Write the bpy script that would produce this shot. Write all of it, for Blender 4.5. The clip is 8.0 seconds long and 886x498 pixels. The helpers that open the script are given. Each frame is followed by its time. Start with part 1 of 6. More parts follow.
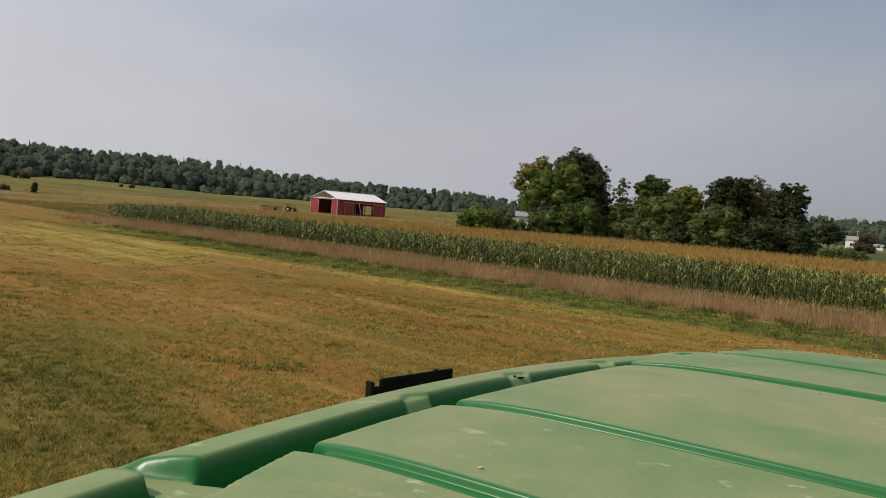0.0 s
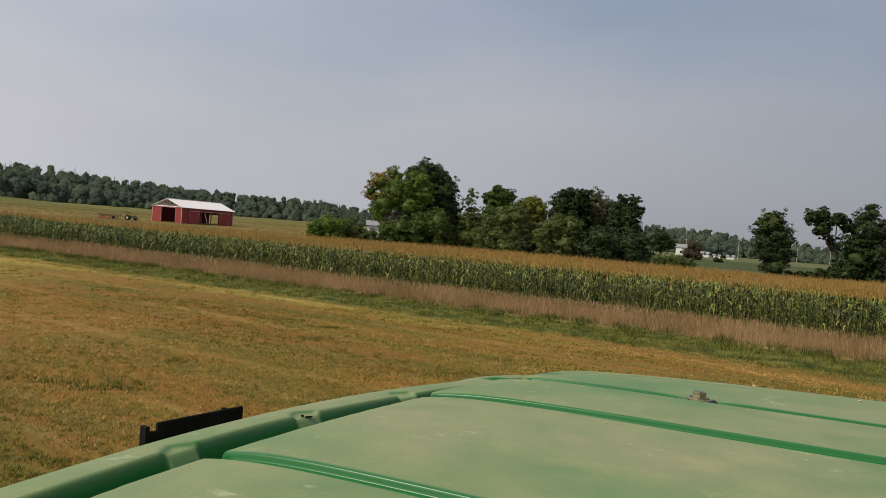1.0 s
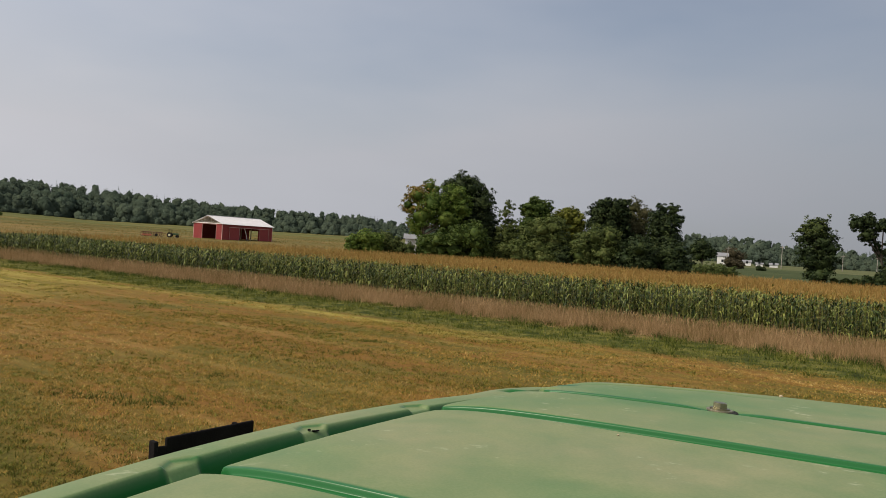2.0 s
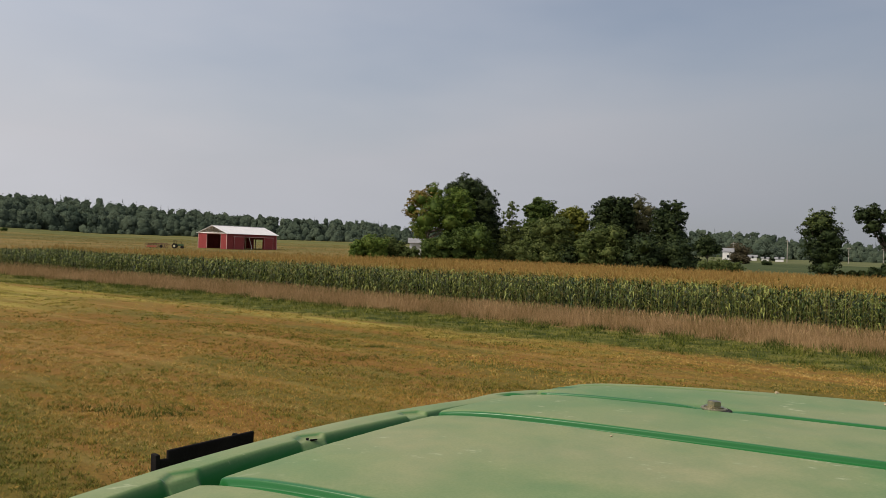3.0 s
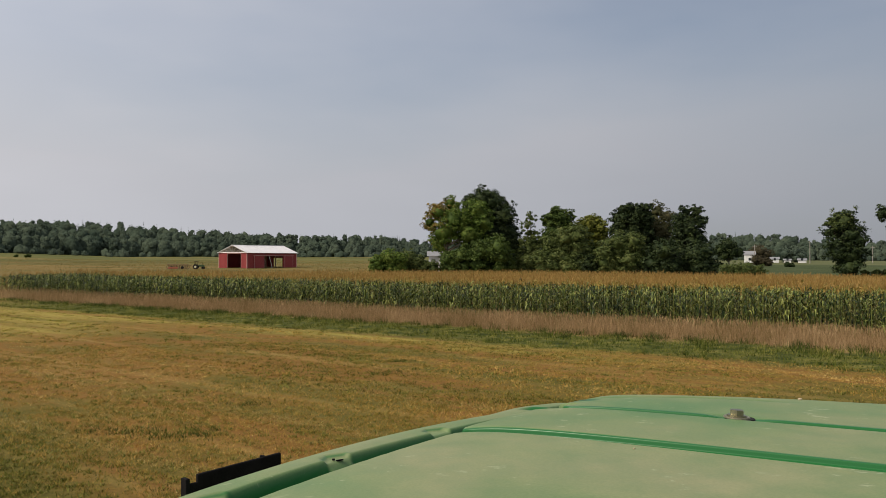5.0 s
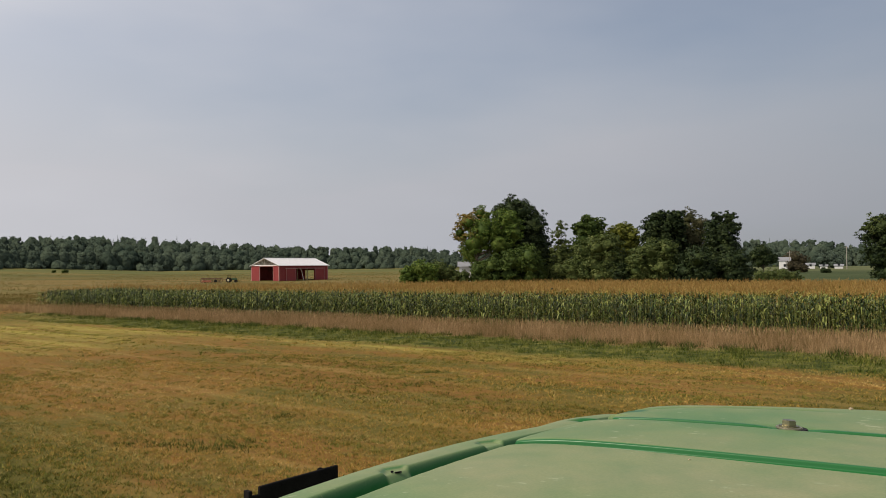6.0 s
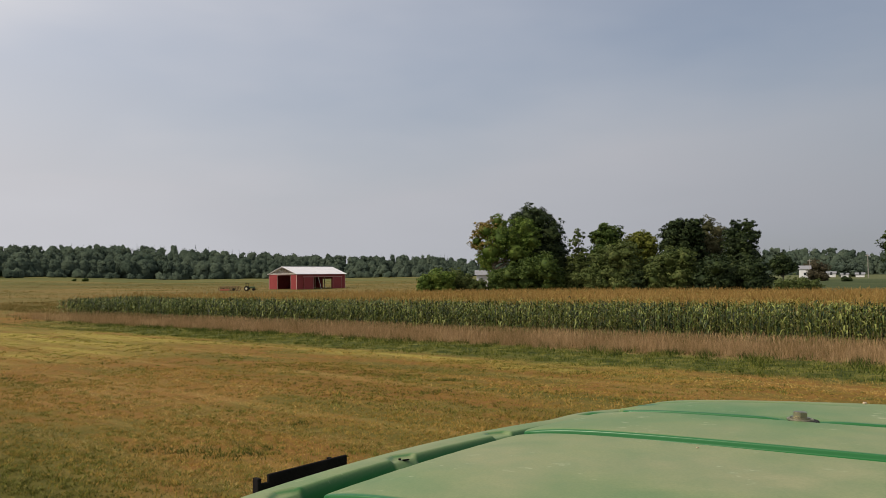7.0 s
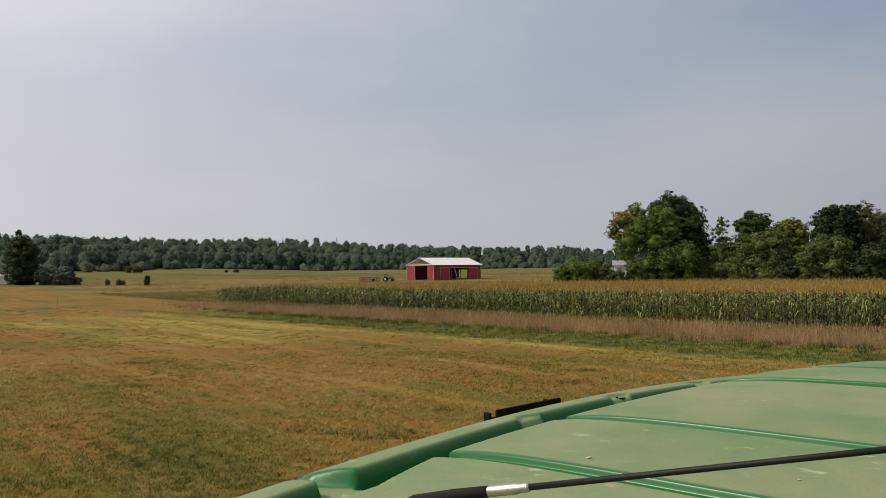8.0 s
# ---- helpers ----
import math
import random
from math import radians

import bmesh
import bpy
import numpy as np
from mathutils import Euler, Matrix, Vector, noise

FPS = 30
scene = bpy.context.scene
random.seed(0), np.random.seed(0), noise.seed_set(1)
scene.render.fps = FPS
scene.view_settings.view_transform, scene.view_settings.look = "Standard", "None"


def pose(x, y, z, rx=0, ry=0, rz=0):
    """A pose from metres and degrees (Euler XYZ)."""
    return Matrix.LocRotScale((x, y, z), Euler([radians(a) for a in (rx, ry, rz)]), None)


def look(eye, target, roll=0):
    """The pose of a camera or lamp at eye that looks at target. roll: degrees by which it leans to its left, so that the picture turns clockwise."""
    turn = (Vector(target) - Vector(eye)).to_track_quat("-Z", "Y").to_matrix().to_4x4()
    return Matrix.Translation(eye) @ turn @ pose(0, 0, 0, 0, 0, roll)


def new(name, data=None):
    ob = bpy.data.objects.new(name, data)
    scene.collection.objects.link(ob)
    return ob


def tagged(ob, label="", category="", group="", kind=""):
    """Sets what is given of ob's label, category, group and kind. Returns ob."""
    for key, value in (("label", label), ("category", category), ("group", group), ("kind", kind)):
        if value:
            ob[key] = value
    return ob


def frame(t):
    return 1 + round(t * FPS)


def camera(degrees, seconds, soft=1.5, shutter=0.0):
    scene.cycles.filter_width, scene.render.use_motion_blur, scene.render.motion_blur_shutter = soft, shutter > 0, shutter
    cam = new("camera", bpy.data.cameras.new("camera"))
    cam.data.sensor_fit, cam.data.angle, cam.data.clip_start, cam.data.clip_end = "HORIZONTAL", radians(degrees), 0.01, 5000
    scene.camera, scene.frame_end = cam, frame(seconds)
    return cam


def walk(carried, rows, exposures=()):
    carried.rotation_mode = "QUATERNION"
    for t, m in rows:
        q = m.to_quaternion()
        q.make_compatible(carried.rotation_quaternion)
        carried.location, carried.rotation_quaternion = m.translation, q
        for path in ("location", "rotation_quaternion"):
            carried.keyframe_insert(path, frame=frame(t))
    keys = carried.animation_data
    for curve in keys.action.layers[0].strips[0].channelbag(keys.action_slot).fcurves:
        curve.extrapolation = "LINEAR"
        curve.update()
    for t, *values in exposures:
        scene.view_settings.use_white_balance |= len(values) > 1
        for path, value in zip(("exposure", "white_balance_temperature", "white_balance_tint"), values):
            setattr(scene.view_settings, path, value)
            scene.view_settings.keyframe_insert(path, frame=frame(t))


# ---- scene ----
cam = camera(55.7, 8.0, soft=0.85)
PATH = [
    (0, (-0.164, -0.201, 4.032), (0.059, 1.785, 3.944), 4.5),
    (0.2, (-0.142, -0.187, 4.028), (0.186, 1.785, 3.951), 4.6),
    (0.5, (-0.105, -0.181, 4.042), (0.359, 1.763, 3.982), 4.6),
    (0.8, (-0.084, -0.166, 4.044), (0.462, 1.757, 3.991), 4.65),
    (1, (-0.073, -0.159, 4.065), (0.493, 1.759, 4.026), 4.5),
    (1.2, (-0.072, -0.162, 4.071), (0.466, 1.764, 4.047), 4.4),
    (1.5, (-0.051, -0.151, 4.065), (0.444, 1.787, 4.047), 4.4),
    (3, (-0.016, -0.179, 4.073), (0.45, 1.767, 4.065), 2.0),
    (3.5, (-0.001, -0.181, 4.081), (0.454, 1.766, 4.078), 1.2),
    (4, (0.006, -0.183, 4.078), (0.452, 1.767, 4.084), 0.7),
    (4.5, (0.0, -0.19, 4.079), (0.443, 1.76, 4.092), 0.5),
    (6, (-0.054, -0.213, 4.089), (0.296, 1.755, 4.135), -0.6),
    (6.5, (-0.056, -0.226, 4.09), (0.274, 1.746, 4.151), -0.7),
    (7, (-0.042, -0.219, 4.061), (0.268, 1.756, 4.128), -0.6),
    (7.5, (-0.056, -0.251, 4.045), (0.236, 1.727, 4.099), -0.3),
    (7.7, (-0.098, -0.276, 4.036), (0.148, 1.709, 4.081), -0.4),
    (7.9, (-0.159, -0.328, 4.022), (-0.072, 1.669, 4.067), -0.7),
    (8, (-0.181, -0.362, 4.013), (-0.191, 1.638, 4.062), -0.7),
]
walk(cam, [(t, look(eye, target, roll)) for t, eye, target, roll in PATH])

# ---- world, sun, exposure ----
SUN_AZ, SUN_EL = -100.0, 45.0            # degrees from +y towards +x, and above the horizon
SUN_DIR = Vector((math.sin(radians(SUN_AZ)) * math.cos(radians(SUN_EL)),
                  math.cos(radians(SUN_AZ)) * math.cos(radians(SUN_EL)), math.sin(radians(SUN_EL))))
scene.view_settings.exposure = 0.0

world = bpy.data.worlds.new("sky")
scene.world = world
world.use_nodes = True
wn, wl = world.node_tree.nodes, world.node_tree.links
wn.clear()
w_out = wn.new("ShaderNodeOutputWorld")
w_bg = wn.new("ShaderNodeBackground")
w_sky = wn.new("ShaderNodeTexSky")
w_sky.sky_type = "NISHITA"
w_sky.sun_disc = False
w_sky.sun_elevation = radians(SUN_EL)
w_sky.sun_rotation = radians(SUN_AZ)
w_sky.air_density, w_sky.dust_density, w_sky.ozone_density = 1.0, 1.2, 2.0
w_co = wn.new("ShaderNodeTexCoord")
w_map = wn.new("ShaderNodeMapping")
w_map.inputs["Scale"].default_value = (1.0, 1.0, 3.2)
w_map.inputs["Rotation"].default_value = (0.25, 0.1, 0.6)
w_noise = wn.new("ShaderNodeTexNoise")
w_noise.inputs["Scale"].default_value = 1.3
w_noise.inputs["Detail"].default_value = 5
w_noise.inputs["Roughness"].default_value = 0.45
w_ramp = wn.new("ShaderNodeMapRange")
w_ramp.inputs["From Min"].default_value, w_ramp.inputs["From Max"].default_value = 0.36, 0.66
w_ramp.inputs["To Min"].default_value, w_ramp.inputs["To Max"].default_value = 0.50, 0.95
w_mix = wn.new("ShaderNodeMix")
w_mix.data_type = "RGBA"
w_bg.inputs["Strength"].default_value = 0.112
wl.new(w_co.outputs["Generated"], w_map.inputs["Vector"])
wl.new(w_map.outputs["Vector"], w_noise.inputs["Vector"])
wl.new(w_noise.outputs["Fac"], w_ramp.inputs["Value"])
wl.new(w_sky.outputs["Color"], w_mix.inputs["A"])
# thin cloud veil, whiter on the sun side, and brighter towards the sun (forward scattering)
w_dir = wn.new("ShaderNodeVectorMath")
w_dir.operation = "DOT_PRODUCT"
w_dir.inputs[1].default_value = SUN_DIR
w_glow = wn.new("ShaderNodeMapRange")
w_glow.inputs["From Min"].default_value, w_glow.inputs["From Max"].default_value = -0.8, 1.0
w_glow.inputs["To Min"].default_value, w_glow.inputs["To Max"].default_value = 0.37, 1.86
w_mul = wn.new("ShaderNodeVectorMath")
w_mul.operation = "SCALE"
wl.new(w_co.outputs["Generated"], w_dir.inputs[0])
wl.new(w_dir.outputs["Value"], w_glow.inputs["Value"])
w_side = wn.new("ShaderNodeMapRange")
w_side.inputs["From Min"].default_value, w_side.inputs["From Max"].default_value = -0.6, 0.15
wl.new(w_dir.outputs["Value"], w_side.inputs["Value"])
w_veil = wn.new("ShaderNodeMix")
w_veil.data_type = "RGBA"
w_veil.inputs["A"].default_value = (4.36, 4.56, 5.06, 1)
w_veil.inputs["B"].default_value = (4.50, 4.50, 4.78, 1)
wl.new(w_side.outputs["Result"], w_veil.inputs["Factor"])
wl.new(w_veil.outputs["Result"], w_mix.inputs["B"])
w_thick = wn.new("ShaderNodeMath")           # and thicker there
w_thick.operation = "MULTIPLY_ADD"
w_thick.use_clamp = True
w_thick.inputs[1].default_value = 0.85
wl.new(w_dir.outputs["Value"], w_thick.inputs[0])
wl.new(w_ramp.outputs["Result"], w_thick.inputs[2])
# and whiter low down, where the haze is deepest
w_sep = wn.new("ShaderNodeSeparateXYZ")
wl.new(w_co.outputs["Generated"], w_sep.inputs["Vector"])
w_low = wn.new("ShaderNodeMapRange")
w_low.interpolation_type = "SMOOTHSTEP"
w_low.inputs["From Min"].default_value, w_low.inputs["From Max"].default_value = 0.0, 0.30
w_low.inputs["To Min"].default_value, w_low.inputs["To Max"].default_value = 0.05, 0.0
w_haze = wn.new("ShaderNodeMath")
w_haze.operation, w_haze.use_clamp = "MULTIPLY_ADD", True
w_haze.inputs[1].default_value = 10.0
wl.new(w_low.outputs["Result"], w_haze.inputs[0])
wl.new(w_thick.outputs["Value"], w_haze.inputs[2])
wl.new(w_haze.outputs["Value"], w_mix.inputs["Factor"])
wl.new(w_sep.outputs["Z"], w_low.inputs["Value"])
w_sum = wn.new("ShaderNodeMath")
wl.new(w_glow.outputs["Result"], w_sum.inputs[0])
w_sum.inputs[1].default_value = 0.01
wl.new(w_mix.outputs["Result"], w_mul.inputs[0])
# soft cloud shapes
w_soft = wn.new("ShaderNodeMapRange")
w_soft.inputs["From Min"].default_value, w_soft.inputs["From Max"].default_value = 0.34, 0.66
w_soft.inputs["To Min"].default_value, w_soft.inputs["To Max"].default_value = 0.92, 1.08
wl.new(w_noise.outputs["Fac"], w_soft.inputs["Value"])
w_cloud = wn.new("ShaderNodeMath")
w_cloud.operation = "MULTIPLY"
wl.new(w_sum.outputs["Value"], w_cloud.inputs[0])
wl.new(w_soft.outputs["Result"], w_cloud.inputs[1])
wl.new(w_cloud.outputs["Value"], w_mul.inputs["Scale"])
wl.new(w_mul.outputs["Vector"], w_bg.inputs["Color"])
wl.new(w_bg.outputs["Background"], w_out.inputs["Surface"])

sun = new("sun", bpy.data.lights.new("sun", "SUN"))
sun.data.energy, sun.data.angle, sun.data.color = 3.6, radians(1.0), (1.0, 0.89, 0.73)
sun.matrix_world = look((0, 0, 60), Vector((0, 0, 60)) - SUN_DIR)


# ---- material helpers ----
def material(name):
    m = bpy.data.materials.new(name)
    m.use_nodes = True
    nt = m.node_tree
    return m, nt, nt.nodes["Principled BSDF"]


def node(nt, kind, **values):
    n = nt.nodes.new(kind)
    for key, value in values.items():
        n.inputs[key.replace("_", " ")].default_value = value
    return n


def noise_fac(nt, scale, detail=4.0, rough=0.55, vec=None, stretch=None):
    n = node(nt, "ShaderNodeTexNoise", Scale=scale, Detail=detail, Roughness=rough)
    if vec is None:
        vec = nt.nodes.new("ShaderNodeNewGeometry").outputs["Position"]
    if stretch:
        mp = nt.nodes.new("ShaderNodeMapping")
        mp.vector_type = "TEXTURE"               # turn first, then stretch
        mp.inputs["Scale"].default_value = tuple(1 / s for s in stretch[0])
        mp.inputs["Rotation"].default_value = tuple(-r for r in stretch[1])
        nt.links.new(vec, mp.inputs["Vector"])
        vec = mp.outputs["Vector"]
    nt.links.new(vec, n.inputs["Vector"])
    return n.outputs["Fac"]


def ramp(nt, fac, stops, mode="LINEAR"):
    r = nt.nodes.new("ShaderNodeValToRGB")
    r.color_ramp.interpolation = mode
    els = r.color_ramp.elements
    while len(els) < len(stops):
        els.new(0.5)
    for e, (p, c) in zip(els, stops):
        e.position, e.color = p, (*c, 1) if len(c) == 3 else c
    nt.links.new(fac, r.inputs["Fac"])
    return r.outputs["Color"]


def mix(nt, fac, a, b, how="MIX"):
    m = nt.nodes.new("ShaderNodeMix")
    m.data_type, m.blend_type = "RGBA", how
    for sock, val in (("Factor", fac), ("A", a), ("B", b)):
        if isinstance(val, (int, float)):
            m.inputs[sock].default_value = val
        elif isinstance(val, tuple):
            m.inputs[sock].default_value = (*val, 1)
        else:
            nt.links.new(val, m.inputs[sock])
    return m.outputs["Result"]


def bump(nt, bsdf, fac, strength, distance):
    b = node(nt, "ShaderNodeBump", Strength=strength, Distance=distance)
    nt.links.new(fac, b.inputs["Height"])
    nt.links.new(b.outputs["Normal"], bsdf.inputs["Normal"])


def maths(nt, op, a, b=None):
    m = nt.nodes.new("ShaderNodeMath")
    m.operation = op
    for n, val in enumerate((a, b)):
        if val is None:
            continue
        if isinstance(val, (int, float)):
            m.inputs[n].default_value = val
        else:
            nt.links.new(val, m.inputs[n])
    return m.outputs[0]


def plain(name, colour, rough=0.6, metal=0.0, vary=0.15, scale=6.0, gloss=0.5):
    """A simple surface with two scales of variation and a little relief."""
    m, nt, b = material(name)
    f1, f2 = noise_fac(nt, scale), noise_fac(nt, scale * 11, 3)
    dark = tuple(c * (1 - vary) for c in colour)
    light = tuple(min(1, c * (1 + vary)) for c in colour)
    c1 = ramp(nt, f1, [(0.3, dark), (0.7, light)])
    c2 = mix(nt, 0.25, c1, ramp(nt, f2, [(0.35, dark), (0.65, light)]))
    nt.links.new(c2, b.inputs["Base Color"])
    b.inputs["Roughness"].default_value, b.inputs["Metallic"].default_value = rough, metal
    b.inputs["Specular IOR Level"].default_value = gloss
    bump(nt, b, f2, 0.15, 0.01)
    return m


def along(nt, pos, way):
    """Distance along a direction of the plan."""
    n = nt.nodes.new("ShaderNodeVectorMath")
    n.operation = "DOT_PRODUCT"
    nt.links.new(pos, n.inputs[0])
    n.inputs[1].default_value = (way.x, way.y, 0)
    return n.outputs["Value"]


def within(nt, x, lo, hi, soft):
    """1 between lo and hi metres, fading over soft metres at both ends (0 to 100 m)."""
    g = lambda v: (v, v, v)                                                          # noqa: E731
    return ramp(nt, maths(nt, "DIVIDE", x, 100.0), [(max(lo - soft, 0.0) / 100, g(0.0)), (lo / 100, g(1.0)), (hi / 100, g(1.0)), ((hi + soft) / 100, g(0.0))])


def field_zones(nt, pos):
    """How ripe the cut field is from place to place: greener near its edge by the machine, redder further on."""
    wob = maths(nt, "MULTIPLY", maths(nt, "SUBTRACT", noise_fac(nt, 0.3, 4, 0.6, pos), 0.5), 9.0)
    d = maths(nt, "ADD", along(nt, pos, FN), wob)
    run = maths(nt, "ADD", maths(nt, "MULTIPLY", along(nt, pos, FS), -1.0), wob)
    olive = maths(nt, "MULTIPLY", within(nt, d, 2.5, 9.0, 4.0), within(nt, run, 12.0, 32.0, 6.0))
    red = maths(nt, "MULTIPLY", within(nt, d, 11.0, 19.0, 3.0), within(nt, run, 27.0, 42.0, 5.0))
    orange = maths(nt, "MULTIPLY", within(nt, d, 15.0, 30.0, 3.0), within(nt, run, 1.0, 15.0, 4.0))
    ripe = maths(nt, "ADD", maths(nt, "MULTIPLY", red, 0.12), maths(nt, "MULTIPLY", orange, 0.02))
    return maths(nt, "SUBTRACT", ripe, maths(nt, "MULTIPLY", olive, 0.09))


def foliage(name, stops, patch=0.35, translucent=0.3, rough=0.6, weights=(0.55, 0.5, 0.25), gloss=0.12, clump=None, stretch=None, zones=None):
    """Leaves: each leaf has a tone of its own, and clumps differ in patches of 1 / patch metres."""
    m, nt, b = material(name)
    geo = nt.nodes.new("ShaderNodeNewGeometry")
    fac = noise_fac(nt, patch, 4, 0.55, geo.outputs["Position"], stretch)
    val = maths(nt, "ADD", maths(nt, "MULTIPLY", geo.outputs["Random Per Island"], weights[0]), maths(nt, "ADD", maths(nt, "MULTIPLY", maths(nt, "SUBTRACT", fac, 0.5), weights[1]), weights[2]))
    if clump:
        tuft = noise_fac(nt, clump[0], 3, 0.6, geo.outputs["Position"])
        val = maths(nt, "ADD", val, maths(nt, "MULTIPLY", maths(nt, "SUBTRACT", tuft, 0.5), clump[1]))
    if zones:
        val = maths(nt, "ADD", val, zones(nt, geo.outputs["Position"]))
    col = ramp(nt, val, stops)
    nt.links.new(col, b.inputs["Base Color"])
    b.inputs["Roughness"].default_value = rough
    b.inputs["Specular IOR Level"].default_value = gloss
    t = nt.nodes.new("ShaderNodeBsdfTranslucent")
    nt.links.new(col, t.inputs["Color"])
    mx = nt.nodes.new("ShaderNodeMixShader")
    mx.inputs["Fac"].default_value = translucent
    nt.links.new(b.outputs["BSDF"], mx.inputs[1])
    nt.links.new(t.outputs["BSDF"], mx.inputs[2])
    nt.links.new(mx.outputs["Shader"], nt.nodes["Material Output"].inputs["Surface"])
    return m


# ---- plan of the land ----
FN = Vector((0.757, 0.654))      # across the strips, from the cut field towards the maize
FS = Vector((0.654, -0.757))     # along the strips
D_GREEN, D_TALL, D_CORN = 32.8, 38.3, 44.7


def land(x, y):
    """Height of the ground (numpy arrays or numbers)."""
    x, y = np.asarray(x, float), np.asarray(y, float)
    r = np.hypot(x, y)
    az = np.degrees(np.arctan2(x, y))
    slope = 0.012 - 0.005 * np.clip((az - 12) / 16, 0, 1)
    run = np.clip(r - 80, 0, 420)
    run = run * run / (run + 12)
    hill = 2.7 * np.clip((-az - 9) / 8, 0, 1) * np.clip((r - 260) / 130, 0, 1)
    small = 0.05 * np.sin(x * 0.31 + 1.3) * np.sin(y * 0.23) + 0.03 * np.sin(x * 0.9 + y * 0.7)
    swell = (0.10 + 0.10 * np.clip((az - 14) / 14, 0, 1)) * np.clip((r - 26) / 17, 0, 1) * np.clip((90 - r) / 28, 0, 1)
    return slope * run + hill + swell + small * np.clip(r / 15, 0, 1)


def back_of_corn(az):
    return np.interp(az, [-17, -8, 4, 19, 28, 33, 38, 44, 62], [106, 103, 101, 104, 100, 97, 98, 102, 104])


def in_corn(x, y):
    d = x * FN.x + y * FN.y
    az = np.degrees(np.arctan2(x, y))
    return (d > D_CORN - 0.01) & (np.hypot(x, y) < back_of_corn(az)) & (az > -17.2) & (az < 62)


# ---- mesh helpers ----
def np_mesh(name, verts, faces, mats=(), smooth=False, attr=None, normals=None):
    """A mesh object from arrays: verts (n, 3), faces (m, k)."""
    verts = np.ascontiguousarray(verts, np.float32).reshape(-1, 3)
    faces = np.ascontiguousarray(faces, np.int32)
    k = faces.shape[1]
    me = bpy.data.meshes.new(name)
    me.vertices.add(len(verts))
    me.vertices.foreach_set("co", verts.ravel())
    me.loops.add(faces.size)
    me.loops.foreach_set("vertex_index", faces.ravel())
    me.polygons.add(len(faces))
    me.polygons.foreach_set("loop_start", np.arange(0, faces.size, k, dtype=np.int32))
    me.polygons.foreach_set("use_smooth", np.full(len(faces), smooth))
    for m in mats if isinstance(mats, (list, tuple)) else (mats,):
        me.materials.append(m)
    if attr:
        a = me.attributes.new(attr[0], "FLOAT", "POINT")
        a.data.foreach_set("value", np.asarray(attr[1], np.float32))
    me.update(calc_edges=True)
    me.validate()
    if normals is not None:
        me.normals_split_custom_set_from_vertices(np.asarray(normals, np.float32))
    return new(name, me)


def part(name, bm, mat, parent, label="", smooth=False):
    """Links a bmesh as one mesh object under a thing or a part."""
    me = bpy.data.meshes.new(name)
    bmesh.ops.recalc_face_normals(bm, faces=bm.faces)
    for f in bm.faces:
        f.smooth = smooth
    bm.to_mesh(me)
    bm.free()
    me.materials.append(mat)
    ob = new(name, me)
    if parent:
        ob.parent = parent
    if label:
        tagged(ob, label)
    return ob


def empty(name, m, label, category, group=""):
    e = new(name)
    e.empty_display_size = 0.2
    e.matrix_world = m
    return tagged(e, label, category, group)


def box(bm, lo, hi, bevel=0.0, m=None):
    made = bmesh.ops.create_cube(bm, size=1.0)["verts"]
    for v in made:
        v.co = Vector([lo[n] + (v.co[n] + 0.5) * (hi[n] - lo[n]) for n in range(3)])
    if bevel:
        edges = {e for v in made for e in v.link_edges}
        made = bmesh.ops.bevel(bm, geom=list(edges), offset=bevel, segments=2, affect="EDGES", profile=0.6)["verts"]
    if m is not None:
        for v in made:
            v.co = m @ v.co
    return bm


def tube(bm, points, radii, sides=8, caps=True):
    """A tapered tube along a list of points."""
    rings = []
    pts = [Vector(p) for p in points]
    for n, p in enumerate(pts):
        way = (pts[min(n + 1, len(pts) - 1)] - pts[max(n - 1, 0)]).normalized()
        side = way.cross(Vector((0, 0, 1) if abs(way.z) < 0.9 else (1, 0, 0))).normalized()
        up = side.cross(way)
        r = radii[n] if isinstance(radii, (list, tuple)) else radii
        rings.append([bm.verts.new(p + r * (math.cos(a) * side + math.sin(a) * up)) for a in (2 * math.pi * k / sides for k in range(sides))])
    for a, b in zip(rings, rings[1:]):
        for k in range(sides):
            bm.faces.new((a[k], a[(k + 1) % sides], b[(k + 1) % sides], b[k]))
    if caps:
        bm.faces.new(rings[0][::-1])
        bm.faces.new(rings[-1])
    return bm


def disc(bm, centre, axis, radius, thick, sides=24, bevel=0.0):
    a = Vector(axis).normalized()
    m = Matrix.Translation(centre) @ a.to_track_quat("Z", "Y").to_matrix().to_4x4()
    made = bmesh.ops.create_cone(bm, cap_ends=True, segments=sides, radius1=radius, radius2=radius, depth=thick)["verts"]
    if bevel:
        edges = [e for e in {e for v in made for e in v.link_edges} if len(e.link_faces) == 2 and max(len(f.verts) for f in e.link_faces) > 4]
        made = list({v for v in bmesh.ops.bevel(bm, geom=edges, offset=bevel, segments=2, affect="EDGES")["verts"]} | {v for v in made if v.is_valid})
    bmesh.ops.transform(bm, matrix=m, verts=made)
    return bm

